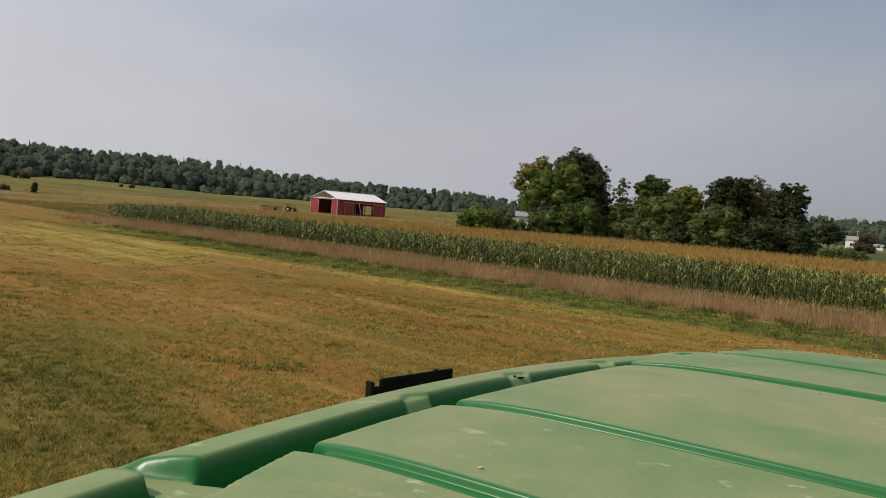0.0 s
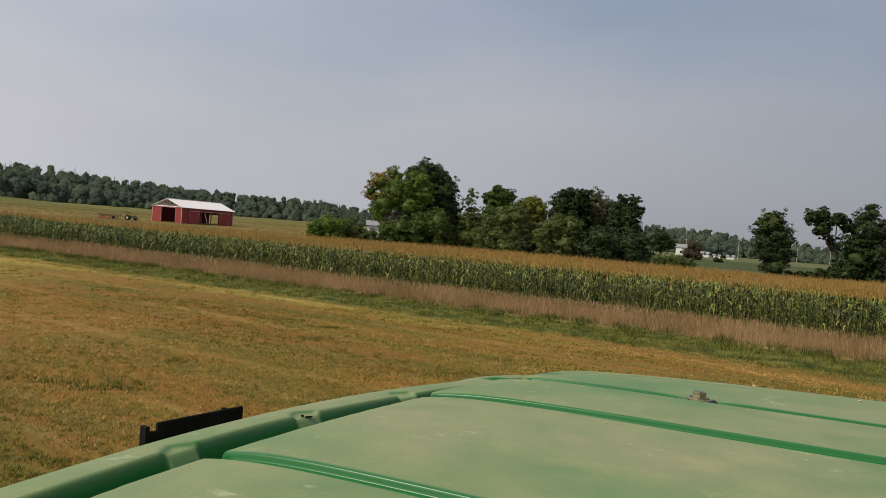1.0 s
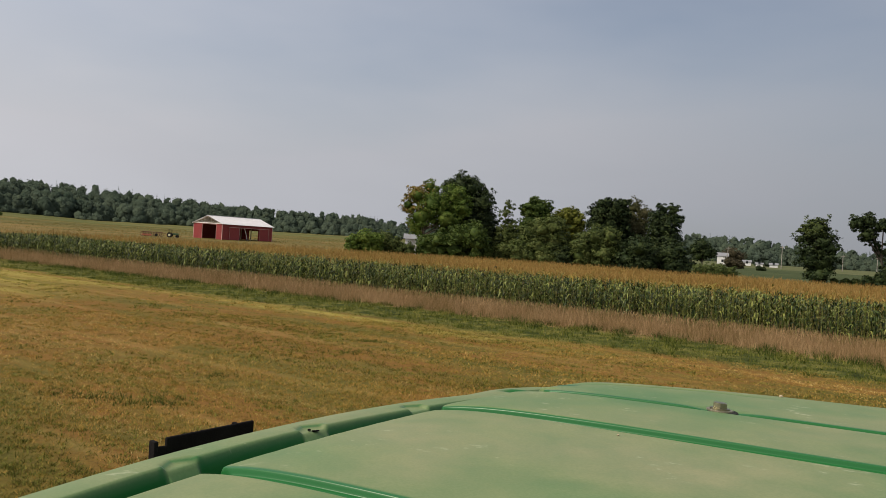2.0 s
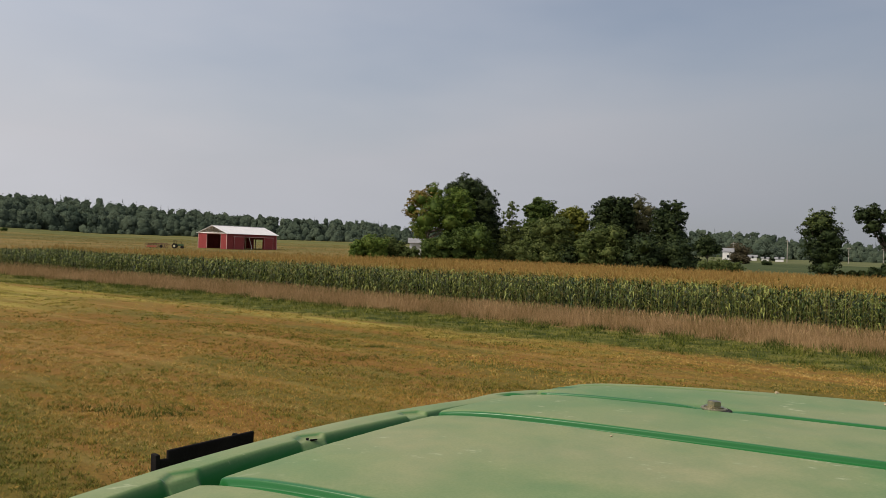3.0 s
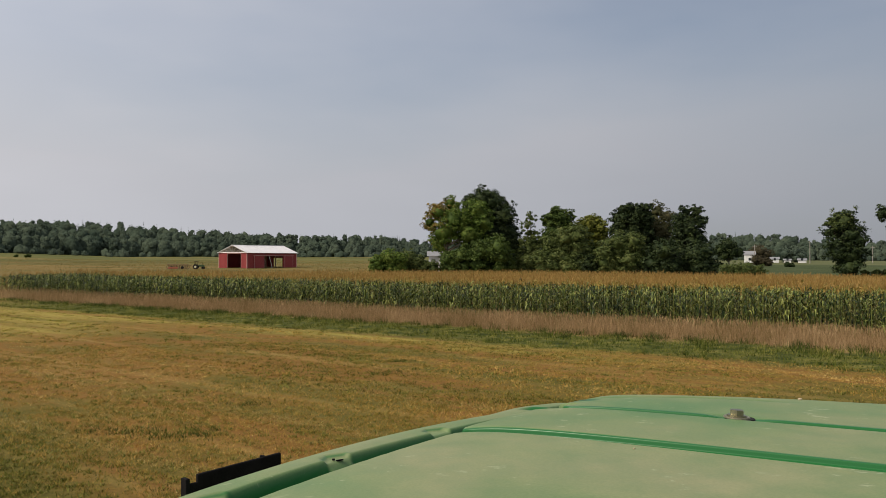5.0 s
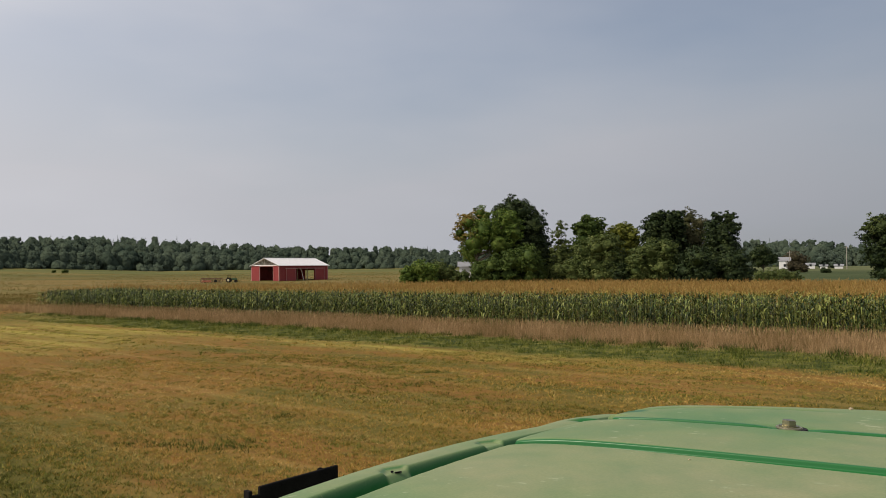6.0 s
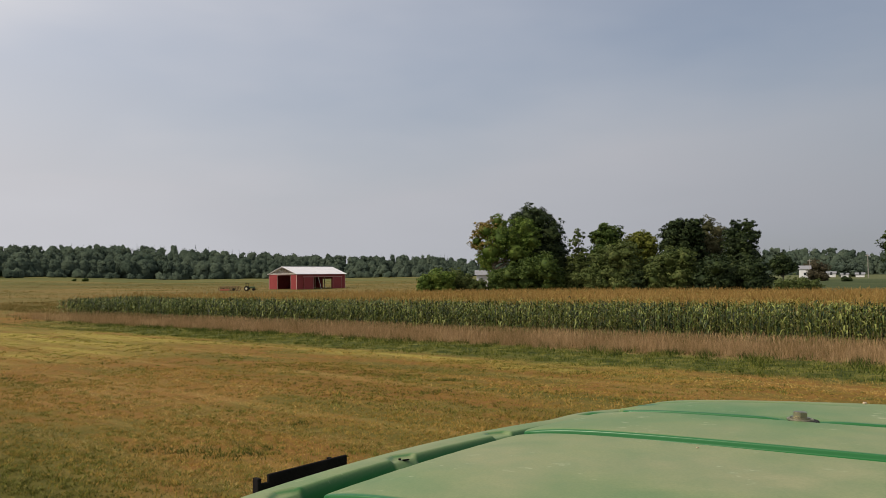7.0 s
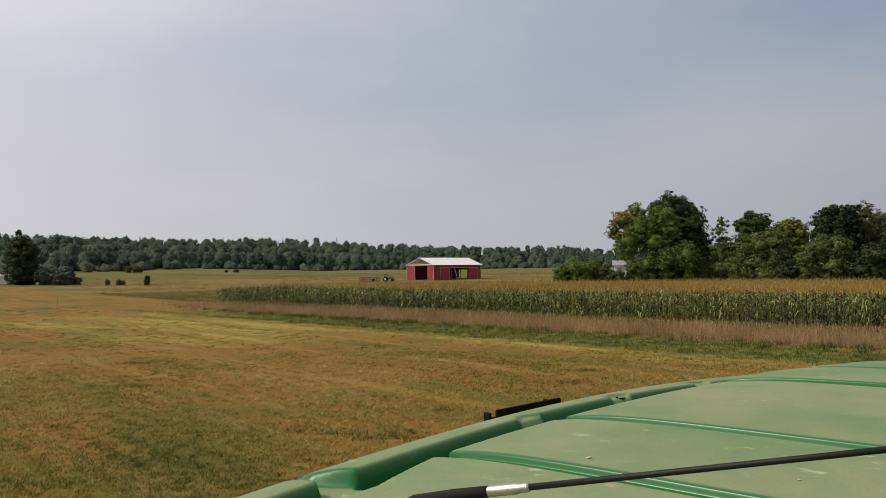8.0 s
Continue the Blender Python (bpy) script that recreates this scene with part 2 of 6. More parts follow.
# ---- materials ----
def ground_material():
    m, nt, b = material("ground")
    geo = nt.nodes.new("ShaderNodeNewGeometry")
    pos = geo.outputs["Position"]
    dot = nt.nodes.new("ShaderNodeVectorMath")
    dot.operation = "DOT_PRODUCT"
    nt.links.new(pos, dot.inputs[0])
    dot.inputs[1].default_value = (FN.x, FN.y, 0)
    wob = noise_fac(nt, 0.35, 4, 0.6, pos)
    d = maths(nt, "ADD", dot.outputs["Value"], maths(nt, "MULTIPLY", maths(nt, "SUBTRACT", wob, 0.5), 4.0))
    zone = maths(nt, "DIVIDE", d, 100.0)
    angle = math.atan2(FS.y, FS.x)
    # cut field: brown stubble, green regrowth in patches, straw in streaks along the rows
    soil = ramp(nt, noise_fac(nt, 3.5, 6, 0.75, pos, ((0.5, 1.0, 1.0), (0, 0, -angle))), [(0.3, (0.018, 0.014, 0.005)), (0.5, (0.070, 0.046, 0.013)), (0.72, (0.20, 0.125, 0.036))])
    patch = ramp(nt, maths(nt, "ADD", noise_fac(nt, 0.30, 5, 0.62, pos, ((0.35, 1.0, 1.0), (0, 0, -angle))), maths(nt, "MULTIPLY", field_zones(nt, pos), 0.8)), [(0.36, (0.092, 0.106, 0.018)), (0.46, (0.175, 0.136, 0.027)), (0.56, (0.29, 0.128, 0.031)), (0.68, (0.27, 0.165, 0.043))])
    mat = ramp(nt, noise_fac(nt, 9.0, 7, 0.85, pos), [(0.32, (0.018, 0.017, 0.004)), (0.46, (0.085, 0.066, 0.013)), (0.60, (0.20, 0.122, 0.025)), (0.72, (0.42, 0.30, 0.085))])
    stub = mix(nt, 0.30, mix(nt, 0.38, patch, soil), mat)
    fine = ramp(nt, noise_fac(nt, 9.0, 5, 0.7, pos), [(0.3, (0.07, 0.06, 0.015)), (0.5, (0.24, 0.16, 0.045)), (0.72, (0.46, 0.34, 0.13))])
    streak = noise_fac(nt, 0.8, 3, 0.5, pos, ((0.06, 1.0, 1.0), (0, 0, -angle)))
    stub = mix(nt, ramp(nt, streak, [(0.56, (0, 0, 0)), (0.72, (0.32, 0.32, 0.32))]), stub, (0.38, 0.26, 0.09))
    mown = mix(nt, 0.5, ramp(nt, noise_fac(nt, 0.5, 5, 0.6, pos, ((0.12, 1, 1), (0, 0, -angle))), [(0.36, (0.17, 0.125, 0.022)), (0.50, (0.23, 0.200, 0.030)), (0.64, (0.37, 0.33, 0.070))]), fine)
    green = ramp(nt, noise_fac(nt, 0.9, 6, 0.65, pos), [(0.32, (0.022, 0.032, 0.007)), (0.5, (0.07, 0.080, 0.016)), (0.66, (0.18, 0.155, 0.040))])
    straw = ramp(nt, noise_fac(nt, 1.0, 5, 0.6, pos), [(0.35, (0.10, 0.085, 0.03)), (0.65, (0.30, 0.19, 0.08))])
    # meadow on the rise behind
    mead = ramp(nt, noise_fac(nt, 0.045, 6, 0.6, pos, ((0.35, 1.4, 1.0), (0, 0, 0.2))), [(0.36, (0.070, 0.070, 0.017)), (0.5, (0.130, 0.098, 0.026)), (0.64, (0.21, 0.130, 0.042))])
    mead = mix(nt, 0.35, mead, ramp(nt, noise_fac(nt, 1.2, 5, 0.7, pos), [(0.3, (0.04, 0.045, 0.012)), (0.7, (0.24, 0.18, 0.065))]))
    step = lambda at, wide=0.006: ramp(nt, zone, [(at - wide, (0, 0, 0)), (at + wide, (1, 1, 1))])  # noqa: E731
    run = nt.nodes.new("ShaderNodeVectorMath")
    run.operation = "DOT_PRODUCT"
    nt.links.new(pos, run.inputs[0])
    run.inputs[1].default_value = (FS.x, FS.y, 0)
    back = maths(nt, "MULTIPLY", run.outputs["Value"], -1.0)
    cut = maths(nt, "MULTIPLY", within(nt, d, 19.0, 40.0, 4.0), within(nt, back, 46.0, 76.0, 9.0))      # mown again, fresh and yellow-green
    edge = maths(nt, "MULTIPLY", within(nt, d, 30.5, 40.0, 1.5), within(nt, back, 20.0, 60.0, 9.0))
    thin = ramp(nt, noise_fac(nt, 0.45, 5, 0.6, pos, ((0.14, 1, 1), (0, 0, -angle))), [(0.40, (0.1, 0.1, 0.1)), (0.56, (1, 1, 1))])
    col = mix(nt, maths(nt, "MULTIPLY", maths(nt, "MAXIMUM", cut, edge), thin), stub, mown)
    ends = ramp(nt, maths(nt, "DIVIDE", run.outputs["Value"], -100.0), [(0.62, (1, 1, 1)), (0.90, (0, 0, 0))])
    col = mix(nt, maths(nt, "MULTIPLY", step(D_GREEN / 100), ends), col, green)
    col = mix(nt, maths(nt, "MULTIPLY", step(D_TALL / 100), ends), col, straw)
    col = mix(nt, step(0.45, 0.03), col, mead)
    # far greener grass towards the woods, and a crop field on the side of the houses
    length = nt.nodes.new("ShaderNodeVectorMath")
    length.operation = "LENGTH"
    nt.links.new(pos, length.inputs[0])
    far = ramp(nt, maths(nt, "DIVIDE", length.outputs["Value"], 1000.0), [(0.24, (0, 0, 0)), (0.33, (1, 1, 1))])
    col = mix(nt, far, col, ramp(nt, noise_fac(nt, 0.02, 5, 0.6, pos, ((0.4, 1.5, 1), (0, 0, 0))), [(0.35, (0.06, 0.07, 0.018)), (0.5, (0.10, 0.10, 0.029)), (0.65, (0.16, 0.13, 0.042))]))
    sep = nt.nodes.new("ShaderNodeSeparateXYZ")
    nt.links.new(pos, sep.inputs["Vector"])
    side = maths(nt, "SUBTRACT", sep.outputs["X"], maths(nt, "MULTIPLY", sep.outputs["Y"], 0.47))
    crop = maths(nt, "MULTIPLY", ramp(nt, maths(nt, "DIVIDE", side, 100.0), [(0.0, (0, 0, 0)), (0.02, (1, 1, 1))]),
                 ramp(nt, maths(nt, "DIVIDE", length.outputs["Value"], 1000.0), [(0.10, (0, 0, 0)), (0.104, (1, 1, 1))]))
    crops = ramp(nt, noise_fac(nt, 0.08, 5, 0.6, pos), [(0.35, (0.038, 0.052, 0.019)), (0.65, (0.060, 0.074, 0.028))])
    lawn = ramp(nt, noise_fac(nt, 0.05, 5, 0.6, pos), [(0.35, (0.075, 0.085, 0.034)), (0.65, (0.110, 0.114, 0.050))])
    crops = mix(nt, ramp(nt, maths(nt, "DIVIDE", length.outputs["Value"], 1000.0), [(0.335, (0, 0, 0)), (0.345, (1, 1, 1))]), crops, lawn)
    col = mix(nt, crop, col, crops)
    nt.links.new(col, b.inputs["Base Color"])
    b.inputs["Roughness"].default_value = 0.95
    b.inputs["Specular IOR Level"].default_value = 0.1
    bump(nt, b, noise_fac(nt, 7.0, 6, 0.7, pos), 0.8, 0.12)
    return m


def roof_paint():
    """Sun-bleached green plastic: dusty on the open faces, ribs and channels stay clean, some recesses shaded by the
    same mask; scuffs and specks.
    """
    m, nt, b = material("roof_paint")
    at = nt.nodes.new("ShaderNodeAttribute")
    at.attribute_name = "dust_and_shade"
    geo = nt.nodes.new("ShaderNodeNewGeometry")
    pos = geo.outputs["Position"]
    big, mid, fine = noise_fac(nt, 2.1, 4, 0.55, pos), noise_fac(nt, 16, 5, 0.6, pos), noise_fac(nt, 320, 2, 0.5, pos)
    clean = mix(nt, big, (0.008, 0.088, 0.018), (0.012, 0.122, 0.026))
    dusty = ramp(nt, big, [(0.36, (0.080, 0.166, 0.056)), (0.5, (0.152, 0.195, 0.079)), (0.66, (0.212, 0.217, 0.107))])
    amount = maths(nt, "MULTIPLY", at.outputs["Fac"], maths(nt, "ADD", 0.45, maths(nt, "MULTIPLY", mid, 0.85)))
    col = mix(nt, amount, clean, dusty)
    sc = noise_fac(nt, 24, 4, 0.65, pos, ((1.0, 1.6, 1), (0, 0, 0.5)))
    where = noise_fac(nt, 5.5, 2, 0.5, pos)
    scuff = maths(nt, "MULTIPLY", ramp(nt, sc, [(0.605, (0, 0, 0)), (0.68, (1, 1, 1))]), maths(nt, "MULTIPLY", at.outputs["Fac"], ramp(nt, where, [(0.47, (0, 0, 0)), (0.60, (0.9, 0.9, 0.9))])))
    col = mix(nt, scuff, col, (0.30, 0.33, 0.20))
    col = mix(nt, maths(nt, "MULTIPLY", amount, 0.10), col, ramp(nt, fine, [(0.3, (0.06, 0.12, 0.05)), (0.7, (0.4, 0.4, 0.24))]))
    nt.links.new(col, b.inputs["Base Color"])
    nt.links.new(maths(nt, "MULTIPLY", amount, 0.05), b.inputs["Sheen Weight"])
    b.inputs["Specular IOR Level"].default_value = 0.27
    b.inputs["Sheen Roughness"].default_value = 0.5
    b.inputs["Sheen Tint"].default_value = (0.75, 0.62, 0.42, 1)
    rough = maths(nt, "ADD", 0.33, maths(nt, "MULTIPLY", amount, 0.26))
    nt.links.new(rough, b.inputs["Roughness"])
    bump(nt, b, mid, 0.05, 0.004)
    return m


GROUND = ground_material()
ROOF = roof_paint()
GREEN_PAINT = plain("green_paint", (0.03, 0.21, 0.065), 0.4, vary=0.2)
BLACK = plain("black_steel", (0.009, 0.008, 0.008), 0.85, vary=0.4, scale=30, gloss=0.06)
RUBBER = plain("rubber", (0.018, 0.017, 0.016), 0.8, vary=0.3, scale=25, gloss=0.15)
STEEL = plain("zinc_steel", (0.30, 0.27, 0.17), 0.30, 1.0, vary=0.3, scale=120)
ZINC = plain("bare_zinc", (0.46, 0.44, 0.40), 0.38, 1.0, vary=0.25, scale=150)
YELLOW = plain("yellow_paint", (0.55, 0.38, 0.02), 0.45)
DARK_GLASS = plain("dark_glass", (0.015, 0.02, 0.02), 0.08, vary=0.1)
# near-black and pale stops put shaded gaps and highlights into the leaf tones
CORN_LEAF = foliage("maize_leaf", [(0.12, (0.006, 0.014, 0.002)), (0.48, (0.028, 0.051, 0.009)), (0.62, (0.086, 0.122, 0.022)), (0.88, (0.225, 0.245, 0.060))], 0.25, 0.13, 0.45, weights=(0.98, 0.3, 0.03), gloss=0.25, clump=(2.0, 0.5))
CORN_TOP = foliage("maize_top_leaf", [(0.1, (0.10, 0.105, 0.018)), (0.5, (0.21, 0.17, 0.034)), (0.9, (0.36, 0.225, 0.055))], 0.2, 0.2, 0.55)
TASSEL = foliage("tassel", [(0.1, (0.16, 0.092, 0.024)), (0.5, (0.27, 0.163, 0.048)), (0.9, (0.42, 0.28, 0.10))], 0.12, 0.2, 0.8)
TALL_GRASS = foliage("tall_grass", [(0.08, (0.075, 0.080, 0.020)), (0.25, (0.150, 0.105, 0.038)), (0.5, (0.265, 0.172, 0.082)), (0.75, (0.36, 0.240, 0.124)), (0.95, (0.47, 0.33, 0.175))], 0.3, 0.2, 0.85, weights=(0.55, 1.0, 0.29), clump=(2.6, 1.0))
SHORT_GRASS = foliage("short_grass", [(0.1, (0.018, 0.030, 0.006)), (0.36, (0.052, 0.072, 0.012)), (0.60, (0.110, 0.125, 0.023)), (0.95, (0.25, 0.23, 0.058))], 1.1, 0.2, 0.8, weights=(0.5, 1.6, 0.31), gloss=0.05, clump=(2.4, 1.5))
ROWS = ((0.30, 1.0, 1.0), (0, 0, -math.atan2(FS.y, FS.x)))
STUBBLE = foliage("stubble", [(0.06, (0.040, 0.048, 0.008)), (0.30, (0.180, 0.176, 0.030)), (0.46, (0.315, 0.208, 0.045)), (0.62, (0.385, 0.218, 0.054)), (0.84, (0.46, 0.295, 0.085)), (0.97, (0.58, 0.44, 0.17))], 0.22, 0.12, 0.85, weights=(0.60, 1.9, 0.13), clump=(7.0, 1.5), stretch=ROWS, zones=field_zones)
MEADOW = foliage("meadow_grass", [(0.1, (0.088, 0.09, 0.021)), (0.5, (0.175, 0.134, 0.039)), (0.9, (0.29, 0.195, 0.070))], 0.05, 0.2, 0.85, weights=(0.5, 1.5, 0.25))
RANK = foliage("rank_grass", [(0.15, (0.020, 0.034, 0.006)), (0.5, (0.050, 0.075, 0.012)), (0.85, (0.13, 0.145, 0.03))], 0.6, 0.2, 0.7, weights=(0.7, 0.6, 0.15))
STRAW = foliage("straw", [(0.15, (0.25, 0.185, 0.055)), (0.85, (0.54, 0.43, 0.17))], 0.4, 0.2, 0.8)
WEED = foliage("weed", [(0.15, (0.035, 0.050, 0.010)), (0.5, (0.12, 0.13, 0.022)), (0.85, (0.30, 0.28, 0.065))], 0.6, 0.25, 0.7)
FRESH = foliage("fresh_grass", [(0.15, (0.10, 0.105, 0.014)), (0.5, (0.23, 0.205, 0.030)), (0.85, (0.42, 0.37, 0.085))], 0.25, 0.25, 0.8, weights=(0.6, 1.2, 0.2), stretch=ROWS)
BARK = plain("bark", (0.10, 0.08, 0.06), 0.9, vary=0.35, scale=3)
LEAF = {
    "green": foliage("leaf_green", [(0.15, (0.024, 0.045, 0.010)), (0.5, (0.056, 0.088, 0.018)), (0.85, (0.110, 0.145, 0.032))], 0.5, clump=(0.8, 0.6)),
    "maple": foliage("leaf_maple", [(0.15, (0.038, 0.066, 0.012)), (0.5, (0.090, 0.142, 0.024)), (0.85, (0.170, 0.210, 0.042))], 0.5, clump=(0.8, 0.6)),
    "turning": foliage("leaf_turning", [(0.15, (0.09, 0.085, 0.02)), (0.5, (0.175, 0.138, 0.031)), (0.85, (0.28, 0.165, 0.052))], 0.7, weights=(0.7, 0.5, 0.15)),
    "dark": foliage("leaf_dark", [(0.15, (0.010, 0.019, 0.007)), (0.5, (0.025, 0.040, 0.013)), (0.85, (0.054, 0.072, 0.022))], 0.5, 0.15, clump=(0.8, 0.6)),
    "yellow": foliage("leaf_yellow_green", [(0.15, (0.06, 0.075, 0.012)), (0.5, (0.125, 0.14, 0.022)), (0.85, (0.21, 0.21, 0.04))], 0.6),
    "brown": foliage("leaf_grey_brown", [(0.15, (0.045, 0.052, 0.02)), (0.5, (0.085, 0.085, 0.035)), (0.85, (0.14, 0.125, 0.06))], 0.6),
    "red": foliage("leaf_dull_red", [(0.15, (0.04, 0.036, 0.02)), (0.5, (0.065, 0.055, 0.03)), (0.85, (0.09, 0.075, 0.04))], 0.6),
    "olive": foliage("leaf_olive", [(0.15, (0.036, 0.056, 0.014)), (0.5, (0.080, 0.106, 0.029)), (0.85, (0.145, 0.166, 0.050))], 0.6, clump=(0.8, 0.6)),
    # grey-blue in these greens is distance haze put into the leaf colour
    "hazed_wood": foliage("leaf_hazed_wood", [(0.1, (0.044, 0.062, 0.042)), (0.5, (0.057, 0.080, 0.058)), (0.9, (0.080, 0.104, 0.073))], 0.06, 0.06, 0.9, weights=(0.14, 2.2, 0.43)),
}
# inner clumps get the same haze mixed into their colour
LEAF["hazed_wood_inner"] = foliage("leaf_hazed_wood_inner", [(0.1, (0.036, 0.052, 0.038)), (0.9, (0.088, 0.111, 0.075))], 0.06, 0.0, 0.95, gloss=0.0, weights=(0.4, 1.8, 0.3))
bump(LEAF["hazed_wood_inner"].node_tree, LEAF["hazed_wood_inner"].node_tree.nodes["Principled BSDF"], noise_fac(LEAF["hazed_wood_inner"].node_tree, 0.9, 4, 0.65), 1.0, 1.6)
BARN_RED = plain("barn_red_steel", (0.22, 0.026, 0.025), 0.55, vary=0.12, scale=0.7)
BARN_ROOF = plain("white_steel_roof", (0.60, 0.585, 0.59), 0.45, vary=0.06, scale=0.8)
TRIM_WHITE = plain("white_trim", (0.72, 0.68, 0.64), 0.5, vary=0.08)
TRIM_RED = plain("faded_red_trim", (0.46, 0.27, 0.24), 0.6, vary=0.12)
LUMBER = plain("lumber", (0.52, 0.42, 0.30), 0.8, vary=0.2, scale=3)
SHED_DARK = plain("shed_inside", (0.05, 0.045, 0.045), 0.9, vary=0.2)
WHITE_SIDING = plain("white_siding", (0.62, 0.61, 0.60), 0.6, vary=0.08, scale=1)
GREY_ROOF = plain("grey_shingle", (0.20, 0.20, 0.21), 0.8, vary=0.2, scale=2)
ORANGE = plain("orange_paint", (0.32, 0.10, 0.05), 0.5, vary=0.2)
RUSTY = plain("rusty_paint", (0.11, 0.05, 0.03), 0.8, vary=0.3, scale=2)
PALE_RIM = plain("pale_rim", (0.50, 0.45, 0.28), 0.6)
POLE_WOOD = plain("pole_wood", (0.28, 0.25, 0.22), 0.85, vary=0.2)
PEBBLE = plain("pale_crumb", (0.42, 0.33, 0.22), 0.8, vary=0.2, scale=200)


# ---- ground ----
def build_ground():
    radii = np.concatenate([[0.0], np.geomspace(1.5, 4600, 130)])
    spokes = 260
    ang = np.linspace(0, 2 * np.pi, spokes, endpoint=False)
    x = np.outer(radii[1:], np.sin(ang)).ravel()
    y = np.outer(radii[1:], np.cos(ang)).ravel()
    v = np.vstack([[(0, 0, float(land(0, 0)))], np.stack([x, y, land(x, y)], 1)])
    k = np.arange(spokes)
    quads = [np.stack([1 + n * spokes + k, 1 + (n + 1) * spokes + k, 1 + (n + 1) * spokes + (k + 1) % spokes, 1 + n * spokes + (k + 1) % spokes], 1) for n in range(len(radii) - 2)]
    quads.append(np.stack([np.zeros(spokes, int), 1 + k, 1 + k, 1 + (k + 1) % spokes], 1)[:, [0, 1, 3, 3]])
    f = np.vstack(quads[:-1])
    ob = np_mesh("ground", v, f, GROUND, True)
    bm = bmesh.new()
    bm.from_mesh(ob.data)
    bm.verts.ensure_lookup_table()
    for n in range(spokes):
        bm.faces.new((bm.verts[0], bm.verts[1 + n], bm.verts[1 + (n + 1) % spokes]))
    bmesh.ops.recalc_face_normals(bm, faces=bm.faces)
    if sum(f.normal.z for f in bm.faces) < 0:
        bmesh.ops.reverse_faces(bm, faces=bm.faces)
    bm.to_mesh(ob.data)
    bm.free()
    for p in ob.data.polygons:
        p.use_smooth = True
    tagged(ob, "cut stubble field with grass strips and a rising meadow", "ground", kind="structure")


build_ground()

# ---- the combine harvester under the camera ----
RU, RV, RO = Vector((0.737, -0.676, 0)), Vector((0.676, 0.737, 0)), Vector((-0.215, 0.531, 0))
RIBS = ((-0.33, 0.0110, 1.0), (0.024, 0.0085, 0.9), (0.257, 0.0090, 0.9), (0.692, 0.0080, 0.66), (0.950, 0.0085, 0.85))    # place along the roof, depth, scale of width
SCOOPS = (0.272, 0.487, 0.715)
GAPS = ((-0.086, -0.036, -0.019), (0.994, 1.006, 1.044))     # breaks in the rim: from, foot and top of the sloped end


def skew(u, v):
    """The two far ribs run slightly aslant."""
    k = np.clip(u, -0.2, 0.8)
    return 0.028 * (k - 0.08) * np.exp(-((v - 0.70) / 0.09) ** 2) + 0.07 * (k - 0.37) * np.exp(-((v - 0.955) / 0.09) ** 2)


